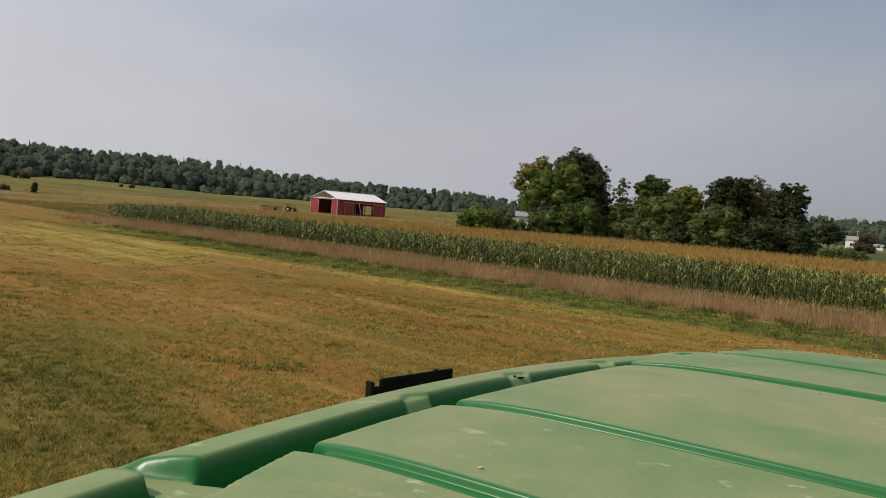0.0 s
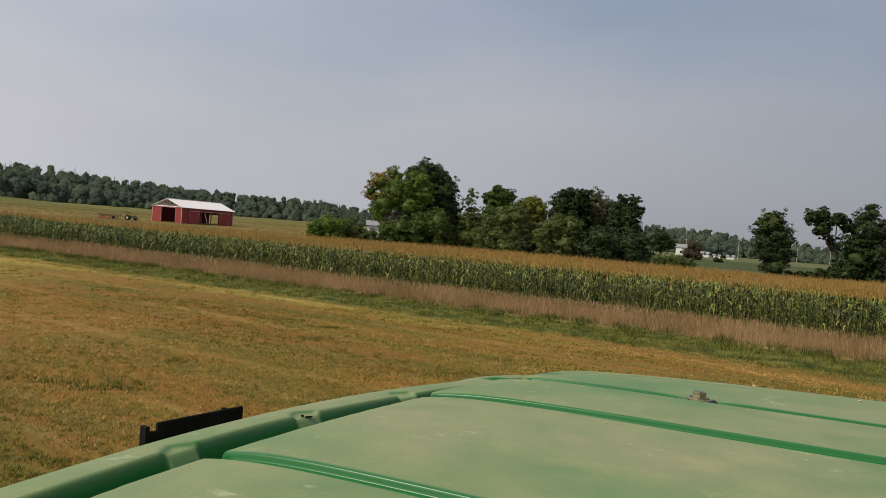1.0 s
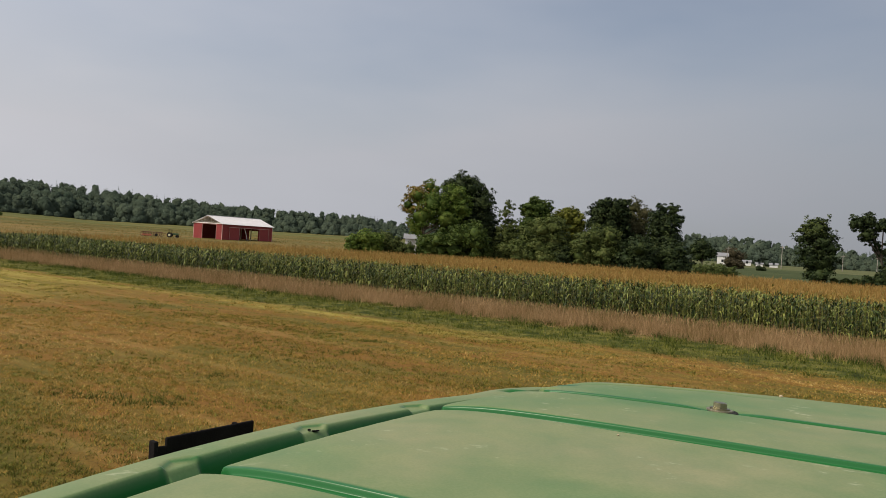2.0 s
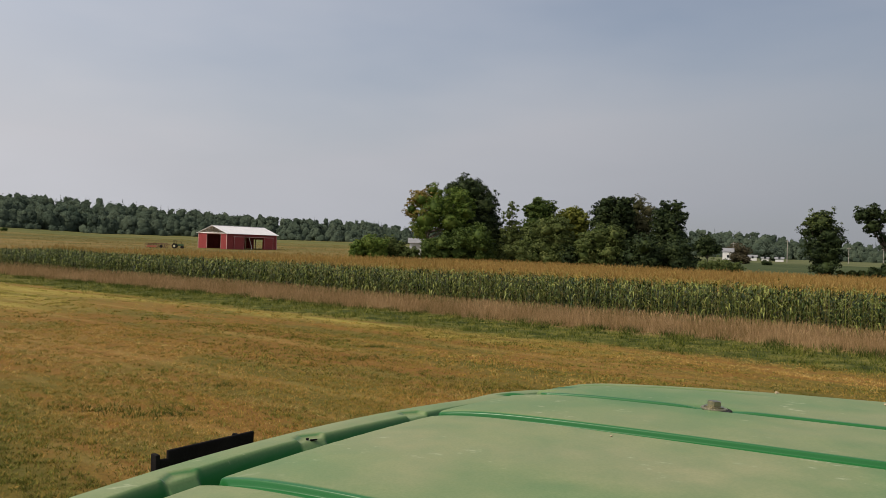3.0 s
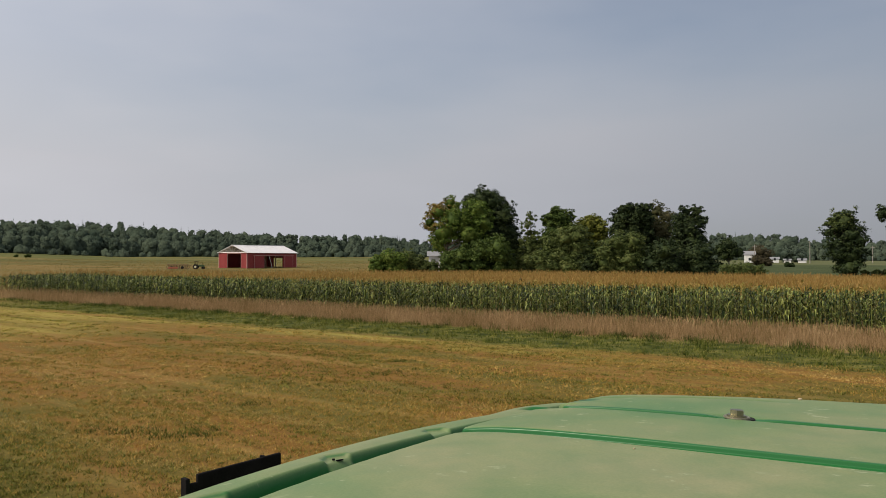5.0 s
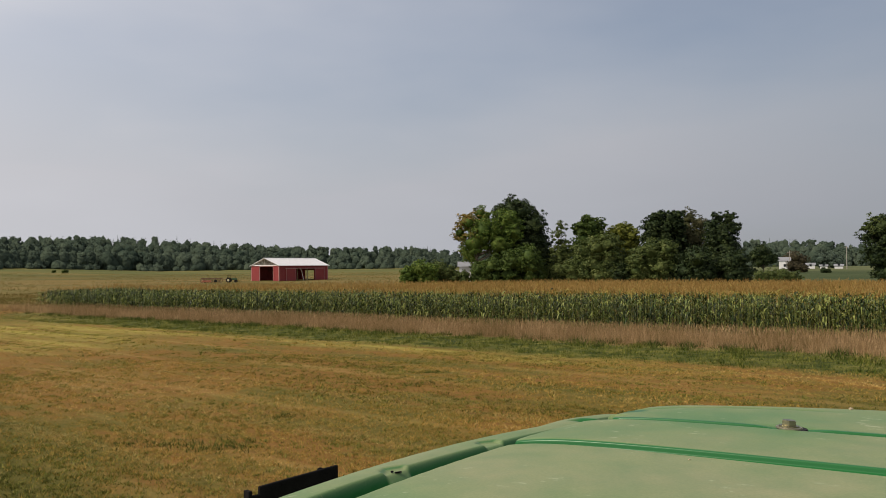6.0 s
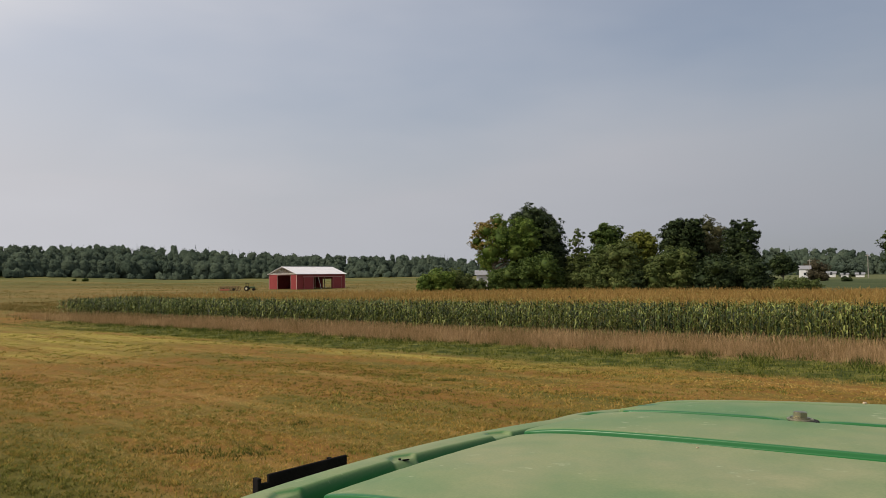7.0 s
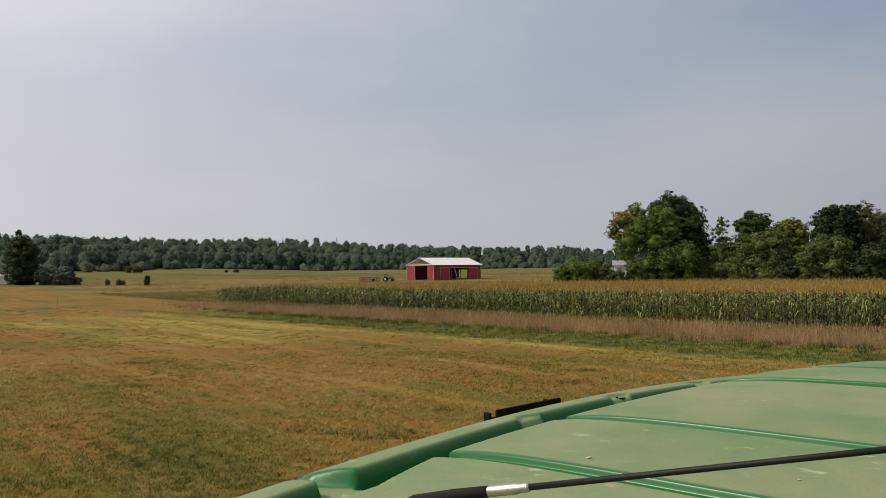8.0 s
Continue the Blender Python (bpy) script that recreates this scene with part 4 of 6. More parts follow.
    part("box", bm, SHED_DARK, stack)
    for x in (-1.0, 1.0):
        for y in (-0.9, 1.2):
            bm = bmesh.new()
            disc(bm, (x, y, 0.4), (1, 0, 0), 0.4, 0.22, 20, 0.04)
            part("wheel", bm, RUBBER, stack)
    bm = bmesh.new()
    tube(bm, [(0.05, 7.2, 3.0), (0.2, 8.1, 1.1), (0.25, 8.4, 0.08)], [0.08, 0.07, 0.05], 6)
    ob = part("hanging_tarp", bm, TRIM_WHITE, None)
    ob.matrix_world = m
    tagged(ob, "pale tarpaulin strip hanging in the barn's side opening", "tarpaulin")


build_barn()


# ---- tractor with a hay rake beside the barn ----
def build_tractor():
    p = Vector((-14.3, 199.5, 0))
    p.z = float(land(p.x, p.y))
    tr = empty("tractor", Matrix.Translation(p) @ pose(0, 0, 0, 0, 0, -8) @ Matrix.Scale(0.74, 4), "small dark green farm tractor parked in the meadow", "tractor")
    bm = bmesh.new()
    box(bm, (0.0, -0.35, 0.75), (1.75, 0.35, 1.35), 0.08)
    part("hood", bm, plain("old_tractor_green", (0.030, 0.065, 0.018), 0.6), tr)
    bm = bmesh.new()
    box(bm, (-1.3, -0.4, 0.6), (0.1, 0.4, 1.0), 0.05)
    box(bm, (-1.25, -0.3, 1.0), (-0.65, 0.3, 1.15), 0.05)
    part("chassis", bm, BLACK, tr)
    bm = bmesh.new()
    box(bm, (-1.3, -0.3, 1.12), (-1.15, 0.3, 1.6), 0.05)
    part("seat", bm, RUBBER, tr)
    for x, y, r, w in ((-0.85, -0.75, 0.75, 0.4), (-0.85, 0.75, 0.75, 0.4), (1.35, -0.65, 0.42, 0.25), (1.35, 0.65, 0.42, 0.25)):
        bm = bmesh.new()
        disc(bm, (x, y, r - 0.03), (0, 1, 0), r, w, 28, 0.05)
        wheel = part("wheel", bm, RUBBER, tr)
        bm = bmesh.new()
        disc(bm, (x, y, r - 0.03), (0, 1, 0), r * 0.5, w + 0.03, 20, 0.02)
        part("rim", bm, PALE_RIM if r > 0.5 else BLACK, wheel, "pale wheel rim" if r > 0.5 else "")
    for x, y in ((-1.1, -0.45), (-1.1, 0.45), (-0.35, -0.45), (-0.35, 0.45)):
        bm = bmesh.new()
        tube(bm, [(x, y, 0.95), (x, y, 2.3)], 0.035, 6)
        part("canopy_post", bm, BLACK, tr)
    bm = bmesh.new()
    box(bm, (-1.3, -0.6, 2.3), (-0.15, 0.6, 2.4), 0.04)
    part("canopy", bm, BLACK, tr)
    bm = bmesh.new()
    tube(bm, [(1.1, 0.15, 1.3), (1.1, 0.15, 2.0)], 0.03, 6)
    part("exhaust", bm, BLACK, tr)

    q = Vector((-18.6, 199.6, 0))
    q.z = float(land(q.x, q.y))
    rk = empty("hay_rake", Matrix.Translation(q) @ pose(0, 0, 0, 0, 0, -4), "rusty wheel hay rake with an orange guard behind the tractor", "hay rake")
    bm = bmesh.new()
    tube(bm, [(-2.6, 0, 1.0), (2.2, 0, 0.95)], 0.07, 6)
    tube(bm, [(2.2, 0, 0.95), (3.1, 0, 0.6)], 0.05, 6)
    part("beam", bm, RUSTY, rk)
    for n in range(7):
        x = -2.4 + 0.7 * n
        bm = bmesh.new()
        ring = [(x + 0.45 * math.cos(k * math.pi / 8), 0.25 - 0.22 * math.cos(k * math.pi / 8), 0.52 + 0.5 * math.sin(k * math.pi / 8)) for k in range(17)]
        tube(bm, ring, 0.06, 5)
        for k in range(0, 8, 2):
            tube(bm, [ring[k], ring[k + 8]], 0.018, 4)
        w = part("rake_wheel", bm, RUSTY, rk)
        bm = bmesh.new()
        tube(bm, [(x, 0, 0.97), (x, 0.22, 0.52)], 0.03, 6)
        part("wheel_arm", bm, BLACK, w)
    for x in (-1.6, 0.8):
        bm = bmesh.new()
        disc(bm, (x, -0.5, 0.33), (0, 1, 0), 0.35, 0.2, 18, 0.03)
        part("tyre", bm, RUBBER, rk)
    bm = bmesh.new()
    box(bm, (-2.3, -0.75, 0.10), (-0.2, -0.45, 0.52), 0.04)
    part("guard", bm, ORANGE, rk)


build_tractor()


# ---- trees and shrubs ----
def spot(az, r):
    """Plan place at a compass angle (degrees from +y towards +x) and distance from the machine."""
    return r * math.sin(radians(az)), r * math.cos(radians(az))


def unit(v):
    return v / np.maximum(np.linalg.norm(v, axis=-1, keepdims=True), 1e-9)


def ico(level):
    """Vertices and triangles of a ball of radius 1."""
    bm = bmesh.new()
    bmesh.ops.create_icosphere(bm, subdivisions=level, radius=1.0)
    v = np.array([q.co[:] for q in bm.verts])
    f = np.array([[q.index for q in g.verts] for g in bm.faces])
    bm.free()
    return v, f


def lumpy(rng, centres, radii, level=1, squash=0.85, rough=0.16):
    """Uneven balls, all at once: verts and triangles."""
    ball, tri = ico(level)
    n = len(centres)
    ph = rng.uniform(0, 6.28, (n, 3, 1))
    lump = 1 + rough * (np.sin(4.3 * ball[None, :, 0] + ph[:, 0]) * np.cos(3.9 * ball[None, :, 2] + ph[:, 1]) + 0.7 * np.sin(6.5 * ball[None, :, 1] + 3 * ball[None, :, 2] + ph[:, 2]))
    lump = lump + rng.uniform(-rough, rough, lump.shape) * 0.5
    v = centres[:, None, :] + ball[None] * (radii[:, None] * lump)[..., None] * np.array([1, 1, squash])
    return v.reshape(-1, 3), (tri[None] + len(ball) * np.arange(n)[:, None, None]).reshape(-1, 3)


def sprays(rng, centres, radii, spray, per, size, squash=0.62, ragged=0.14, gaps=0.12):
    """Leaves in sprays over the shell of each mass of a crown: verts and triangles of the leaves, and soft normals."""
    count = how_many(radii, np.minimum(spray, 0.42 * np.asarray(radii))).astype(int)
    c, big = np.repeat(centres, count, 0), np.repeat(radii, count)
    way = unit(rng.normal(size=(len(c), 3)) + np.array([0, 0, 0.22]))
    keep = np.sin(way[:, 0] * 5 + big * 7) * np.cos(way[:, 1] * 6 - way[:, 2] * 4 + big * 3) > -1 + 2 * gaps
    c, big, way = c[keep], big[keep], way[keep]
    sub = np.minimum(spray, 0.42 * big) * rng.uniform(0.65, 1.35, len(c))
    hub = c + way * ((big - 0.12 * sub) * (rng.uniform(0.70, 1.0, len(c)) + ragged * np.abs(rng.normal(size=len(c)))))[:, None] * np.array([1, 1, 0.92])
    q, ws, rs = np.repeat(hub, per, 0), np.repeat(way, per, 0), np.repeat(sub, per)
    off = rng.normal(size=q.shape) + ws * 0.35 + np.array([0, 0, 0.25])
    off = unit(off)
    p = q + off * (rs * rng.random(len(q)) ** 0.45)[:, None] * np.array([1, 1, squash])
    nrm = unit(0.55 * off + 0.35 * ws + rng.normal(scale=0.55, size=q.shape) + np.array([0, 0, 0.45]))
    a = unit(np.cross(nrm, rng.normal(size=q.shape)))
    b = np.cross(nrm, a)
    s = (size * rng.uniform(0.6, 1.35, len(q)))[:, None]
    v = np.stack([p - a * s - b * s * 0.55, p + a * s - b * s * 0.35, p + b * s * 0.95], 1).reshape(-1, 3)
    soft = unit(0.42 * ws + 0.42 * off + 0.70 * nrm)
    return v, np.arange(len(v)).reshape(-1, 3), np.repeat(soft, 3, 0)


def how_many(radii, spray):
    """How many sprays cover a mass of that radius."""
    return 3.6 * (np.asarray(radii) / spray) ** 2 + 4


def tree(name, label, category, r, masses, leaf="green", size=0.185, spray=0.62, per=26, seed=0, group="", tip=None, depth=1.0, ragged=0.14, gaps=0.10, core=0.62, stem=None, skirt=True):
    """A trunk with limbs and a crown built up of masses, each (compass angle, angle above eye level, radius in degrees)
    seen from the machine at distance r. tip: (leaf material, share, way) of leaves that have turned; stem: compass angle of the foot."""
    rng = np.random.default_rng(seed + 11)
    m = np.array(masses, float)
    ax, ay = spot(float(np.average(m[:, 0], weights=m[:, 2])) if stem is None else stem, r)
    z0 = float(land(ax, ay)) - 0.05
    if skirt:
        # leafy down to the ground: further masses under each of the lowest ones
        foot = math.degrees(math.atan2(z0 - 4.05, r))
        for a, e, d in [q for q in masses if all(abs(q[0] - o[0]) > 0.5 * o[2] or q[1] <= o[1] for o in masses)]:
            while e - 0.6 * d > foot:
                e = e - 0.85 * d
                d = min(d * 1.05, 1.0)
                m = np.vstack([m, [[a + rng.uniform(-0.2, 0.2) * d, e, d * 0.95]]])
    rad = r * np.radians(m[:, 2])
    half = 0.5 * (r * np.radians(np.ptp(m[:, 0])) + rad.mean())
    # the masses that give the outline, and rounder ones before and behind them
    back = rng.uniform(-0.3, 0.3, len(m)) * half * depth
    rows = [(m[:, 0], m[:, 1], rad, back)]
    big = rad > np.median(rad) * 0.85
    for side in (-1, 1):
        rows.append((m[big, 0] + rng.uniform(-0.25, 0.25, big.sum()) * m[big, 2], m[big, 1] - 0.12 * m[big, 2], rad[big] * 0.82, side * half * depth * rng.uniform(0.4, 0.75, big.sum())))
    az, el, R, dr = (np.concatenate([row[k] for row in rows]) for k in range(4))
    rr = r + dr
    cen = np.stack([rr * np.sin(np.radians(az)), rr * np.cos(np.radians(az)), 4.05 + rr * np.tan(np.radians(el))], 1)
    # nothing of a crown reaches below the ground
    R = np.minimum(R, np.maximum(0.35, (cen[:, 2] - z0 + 0.1) / 0.8))
    cen[:, 2] = np.maximum(cen[:, 2], z0 + 0.55 * R)
    thing = empty(name, pose(ax, ay, z0), label, category, group)
    here = np.array([ax, ay, z0])
    cen = cen - here
    height = float((cen[:, 2] + R).max())
    bm = bmesh.new()
    tr = max(0.05, height * 0.017)
    top = Vector(cen[int(np.argmax(cen[:, 2]))])
    tube(bm, [(0, 0, -0.1), (0.04, 0, height * 0.08), (top.x * 0.35, top.y * 0.35, height * 0.42), top], [tr * 1.4, tr, tr * 0.7, tr * 0.12], 8)
    for n, q in enumerate(cen):
        end = Vector(q)
        low = max(height * 0.08, min(end.z * 0.6, height * 0.5))
        start = Vector((top.x * 0.35 * low / (height * 0.42), top.y * 0.35 * low / (height * 0.42), low)) if low < height * 0.42 else Vector((top.x * 0.4, top.y * 0.4, low))
        mid = (start + end) / 2 + Vector((0, 0, -0.03 * height))
        tube(bm, [start, mid, end], [tr * 0.5, tr * 0.3, tr * 0.08], 5)
    part("trunk", bm, BARK, thing)
    if core:
        ob = np_mesh("inner_foliage", *lumpy(rng, cen, R * core, 2, 0.9, 0.22), LEAF[leaf], True)
        ob.parent = thing
    per = int(per * min(1.0, (150 / r) ** 1.2))
    rear = dr > 0.35 * half * depth                # the far side of the crown is thinner
    v, f, nr = sprays(rng, cen[~rear], R[~rear], spray * 0.85, per, size * 0.95, ragged=ragged, gaps=gaps)
    if rear.any():
        v2, f2, nr2 = sprays(rng, cen[rear], R[rear], spray * 1.2, per // 2, size * 1.3, ragged=ragged, gaps=gaps)
        v, f, nr = np.vstack([v, v2]), np.vstack([f, f2 + len(v)]), np.vstack([nr, nr2])
    if tip:
        c = v.reshape(-1, 3, 3).mean(1)
        side = c @ np.array([tip[2][0], 0, tip[2][1]])
        side = (side - side.min()) / np.ptp(side) + rng.normal(scale=0.07, size=len(side)) + 0.05 * np.sin(c[:, 2] * 1.7)
        turned = np.repeat(side > tip[1], 3)
        for part_name, own, mat in (("crown", ~turned, leaf), ("turning_leaves", turned, tip[0])):
            ob = np_mesh(part_name, v[own], np.arange(own.sum()).reshape(-1, 3), LEAF[mat], True, normals=nr[own])
            ob.parent = thing
        tagged(ob, "orange-tinged turning leaves")
    else:
        ob = np_mesh("crown", v, f, LEAF[leaf], True, normals=nr)
        ob.parent = thing
    return thing


planted = iter(range(1000))


def plant(name, label, category, r, masses, leaf="green", **more):
    return tree(name, label, category, r, masses, leaf, seed=next(planted), **more)


plant("bush", "broad rounded light green bush behind the maize", "bush", 122, [(7.74, -0.28, 0.50), (8.53, -0.01, 0.62), (9.25, -0.1, 0.5)], "maple", size=0.14, spray=0.5)
plant("bush", "grey-green bush beside the white outbuilding", "bush", 126, [(9.75, -0.02, 0.60), (10.5, -0.28, 0.44), (10.1, -0.3, 0.5), (10.95, -0.60, 0.42), (11.5, -0.62, 0.42)], "olive", size=0.14, spray=0.5)
plant("maple_tree", "large maple with orange-tinged leaves on one side", "tree", 135, [(12.66, 3.72, 0.54), (11.72, 3.16, 0.64), (11.22, 2.41, 0.48), (13.0, 2.7, 1.0), (14.4, 3.28, 0.72), (12.35, 1.76, 0.98), (13.94, 1.78, 1.05), (14.8, 2.45, 0.8), (11.9, 0.9, 0.6)], "maple", tip=("turning", 0.80, (-1.0, 0.55)), size=0.17, spray=0.68, ragged=0.2, stem=12.3, skirt=False)
plant("broadleaf_tree", "tall dark green broadleaf tree beside the maple", "tree", 142, [(14.71, 4.05, 0.78), (15.60, 3.85, 0.82), (16.03, 2.99, 1.0), (16.5, 1.81, 0.86), (15.8, 1.8, 1.15), (16.86, 1.08, 0.6), (13.95, 3.90, 0.46)], "dark", size=0.17, spray=0.68, ragged=0.2)
plant("bush", "dark rounded green shrub under the tall trees", "bush", 124, [(15.81, 0.81, 0.84), (14.75, 0.4, 0.84), (16.48, 0.09, 0.64)], "green", size=0.15, spray=0.58)
plant("bush", "dark green shrub at the foot of the maple", "bush", 125, [(13.56, 0.18, 0.78), (12.64, -0.03, 0.64), (13.0, -0.3, 0.6), (14.2, -0.3, 0.6)], "green", size=0.15, spray=0.58)
plant("small_tree", "slender pale green tree in the grove", "tree", 136, [(18.16, 2.68, 0.36), (17.91, 2.09, 0.42), (18.31, 1.43, 0.52), (17.92, 0.77, 0.56), (17.67, 0.04, 0.56)], "olive", size=0.15, spray=0.5, gaps=0.34, ragged=0.3, core=0.35)
plant("conical_tree", "dark green conical tree in the grove", "tree", 142, [(19.89, 3.05, 0.40), (19.45, 2.56, 0.56), (20.32, 2.7, 0.62), (19.75, 1.9, 0.77), (20.53, 1.91, 0.6)], "green", ragged=0.22)
plant("broadleaf_tree", "mid-green rounded tree at the grove's edge", "tree", 128, [(20.34, 1.38, 0.78), (21.31, 1.55, 0.78), (19.5, 0.78, 0.75), (21.52, 0.54, 0.98), (20.29, 0.2, 0.98)], "olive", size=0.16)
plant("bush", "low grey-green shrub between the trees", "bush", 127, [(18.72, -0.08, 0.58), (18.0, -0.3, 0.5), (19.3, -0.3, 0.5)], "olive", size=0.14, spray=0.5)
plant("broadleaf_tree", "yellow-green rounded tree in the grove", "tree", 146, [(22.31, 2.42, 0.53), (21.67, 2.09, 0.56), (22.64, 2.03, 0.56), (22.19, 1.43, 0.6), (22.9, 1.3, 0.5)], "yellow", ragged=0.25, gaps=0.2)
plant("bush", "dark low shrub at the grove's edge", "bush", 126, [(21.9, -0.21, 0.70), (22.4, -0.4, 0.6)], "dark", size=0.15, spray=0.58)
plant("broadleaf_tree", "green rounded tree in front of the grove", "tree", 127, [(24.12, 0.99, 0.84), (25.01, 1.13, 0.66), (23.1, 0.46, 0.78), (24.52, 0.02, 0.90), (23.5, -0.25, 0.73)], "olive", size=0.16)
plant("broadleaf_tree", "tall dark green tree in the middle of the grove", "tree", 138, [(24.61, 3.30, 0.45), (24.17, 2.75, 0.6), (25.31, 3.05, 0.56), (25.75, 3.33, 0.37), (25.0, 2.1, 0.8)], "dark", ragged=0.24)
plant("broadleaf_tree", "tall tree with thin grey-brown crown", "tree", 142, [(26.5, 3.14, 0.56), (27.07, 2.72, 0.6), (26.2, 2.56, 0.66), (26.77, 1.85, 0.86)], "brown", size=0.13, ragged=0.32, gaps=0.2)
plant("broadleaf_tree", "dark narrow tree at the end of the grove", "tree", 134, [(28.37, 3.05, 0.42), (29.01, 3.05, 0.4), (27.94, 2.56, 0.46), (29.14, 2.40, 0.45), (28.38, 1.92, 0.82), (28.82, 1.16, 0.82), (28.21, 0.39, 1.0)], "dark", ragged=0.26)
plant("bush", "dark green shrub under the grove", "bush", 125, [(26.91, 0.5, 0.92), (27.42, -0.33, 0.8), (26.29, -0.28, 0.77), (25.5, -0.2, 0.6)], "dark", size=0.15, spray=0.58)
plant("bush", "green shrub at the end of the grove", "bush", 126, [(29.01, 0.21, 0.86), (29.45, -0.42, 0.69), (30.0, -0.45, 0.5), (29.7, 0.5, 0.45)], "dark", size=0.15, spray=0.58)
plant("small_tree", "small rounded dark green tree near the houses", "tree", 205, [(30.95, 0.86, 0.5), (30.49, 0.6, 0.4), (31.33, 0.49, 0.5), (30.86, 0.23, 0.46), (31.6, 0.3, 0.29)], "dark", size=0.2, spray=0.7, skirt=False)
plant("small_tree", "small tree with dull reddish leaves by the house", "tree", 300, [(32.62, -0.09, 0.32), (32.97, -0.16, 0.34), (33.32, -0.24, 0.29)], "red", size=0.25, spray=0.7, skirt=False)
plant("bush", "long low green hedge bush beside the crop field", "bush", 121, [(30.80, -0.72, 0.34), (31.45, -0.66, 0.38), (32.15, -0.66, 0.38), (32.80, -0.74, 0.34)], "olive", size=0.10, spray=0.4, ragged=0.35)
plant("small_tree", "dull olive tree behind the white farmhouse", "tree", 425, [(32.75, 0.50, 0.48), (33.3, 0.30, 0.40), (32.35, 0.30, 0.36)], "red", size=0.32, spray=1.0)
plant("small_tree", "rounded grey-green tree behind the sheds", "tree", 425, [(34.45, 0.36, 0.46), (34.95, 0.42, 0.42), (35.4, 0.2, 0.40)], "hazed_wood", size=0.32, spray=1.0)
plant("bush", "small dark bush on the lawn", "bush", 290, [(34.5, -0.36, 0.16), (34.75, -0.42, 0.14)], "dark", size=0.25, spray=0.6)
plant("lone_tree", "lone dark green tree at the maize field's edge", "tree", 117, [(37.69, 2.41, 0.70), (37.01, 2.23, 0.30), (37.09, 1.68, 0.53), (37.97, 1.56, 0.86), (38.52, 1.21, 0.58), (37.43, 0.6, 0.80), (38.26, 0.25, 0.80), (37.88, -0.42, 0.72)], "dark", size=0.14, spray=0.55, ragged=0.26, tip=("olive", 0.84, (-0.7, 1.0)), skirt=False)
plant("leaning_tree", "thin leaning tree with sparse dark leaves", "tree", 121, [(40.06, 2.77, 0.44), (40.69, 2.93, 0.44), (40.63, 2.13, 0.46), (41.16, 1.47, 0.33), (41.46, 0.93, 0.26), (41.45, 2.75, 0.42), (41.95, 2.35, 0.34)], "dark", size=0.14, spray=0.5, ragged=0.3, gaps=0.25, stem=41.9, skirt=False)
plant("broadleaf_tree", "full dark green tree behind the maize", "tree", 121, [(42.9, 2.91, 0.60), (43.36, 3.26, 0.48), (42.46, 2.19, 0.62), (43.4, 2.05, 0.93), (42.36, 1.14, 0.69), (42.84, 0.48, 0.95), (43.87, 0.77, 1.05), (42.2, -0.08, 0.65), (44.4, 2.0, 0.9), (44.9, 0.6, 1.0)], "dark", size=0.15, spray=0.6, ragged=0.22)
plant("broadleaf_tree", "broad dark green tree behind the maize", "tree", 122, [(47.2, 2.6, 0.9), (46.3, 2.0, 0.8), (48.1, 1.9, 0.9), (46.6, 0.8, 1.0), (47.9, 0.6, 1.0)], "dark", size=0.16, spray=0.68, per=22)
plant("bush", "low olive bush between the trees", "bush", 119, [(39.5, -0.86, 0.22), (40.1, -0.88, 0.25), (38.9, -0.88, 0.2)], "olive", size=0.11, spray=0.38, ragged=0.3)
plant("bush", "dark low bush under the tree", "bush", 117, [(41.5, -0.6, 0.45), (42.2, -0.5, 0.5), (40.7, -0.75, 0.35)], "dark", size=0.13, spray=0.45)
plant("pine_tree", "ragged dark tree at the meadow's edge", "tree", 222, [(-27.2, 2.54, 0.15), (-27.13, 1.95, 0.50), (-27.35, 1.37, 0.64), (-26.65, 1.55, 0.46), (-27.01, 0.8, 0.64), (-27.05, 0.22, 0.60), (-26.92, -0.18, 0.54)], "dark", size=0.22, spray=0.8, ragged=0.25)
# both clumps use the hazed woods leaf, so haze is in their colour
plant("bush", "clump of dark shrubs in the meadow", "bush", 218, [(-25.94, -0.19, 0.44), (-25.62, -0.37, 0.36)], "hazed_wood", size=0.22, spray=0.7)
plant("bush", "clump of grey-green shrubs in the meadow", "bush", 215, [(-25.04, -0.09, 0.46), (-24.49, -0.02, 0.44), (-23.97, -0.5, 0.26)], "hazed_wood", size=0.22, spray=0.7)
plant("cedar_shrub", "narrow dark cedar shrub in the meadow", "shrub", 200, [(-19.8, -0.30, 0.14), (-19.82, -0.52, 0.17), (-19.86, -0.72, 0.20)], "dark", size=0.16, spray=0.35)
plant("shrub", "small brown shrub in the meadow", "shrub", 205, [(-22.2, -0.52, 0.13), (-22.2, -0.68, 0.13)], "brown", size=0.14, spray=0.35)
plant("shrub", "small brown shrub in the meadow", "shrub", 205, [(-21.52, -0.55, 0.16), (-21.3, -0.62, 0.14)], "brown", size=0.14, spray=0.35)
plant("shrub", "dark round shrub on the meadow's crest", "shrub", 330, [(-14.2, 0.10, 0.07), (-14.10, 0.06, 0.07), (-14.31, 0.05, 0.06)], "green", size=0.12, spray=0.3, per=110, ragged=0.35, core=0.5, skirt=False)
plant("shrub", "dark round shrub on the meadow's crest", "shrub", 330, [(-14.8, 0.08, 0.06), (-14.88, 0.04, 0.06)], "green", size=0.12, spray=0.3, per=110, ragged=0.35, core=0.5, skirt=False)
plant("shrub", "low brown shrub on the meadow's crest", "shrub", 330, [(-20.9, 0.28, 0.2), (-20.5, 0.3, 0.22), (-20.2, 0.24, 0.16)], "brown", size=0.28, spray=0.6)
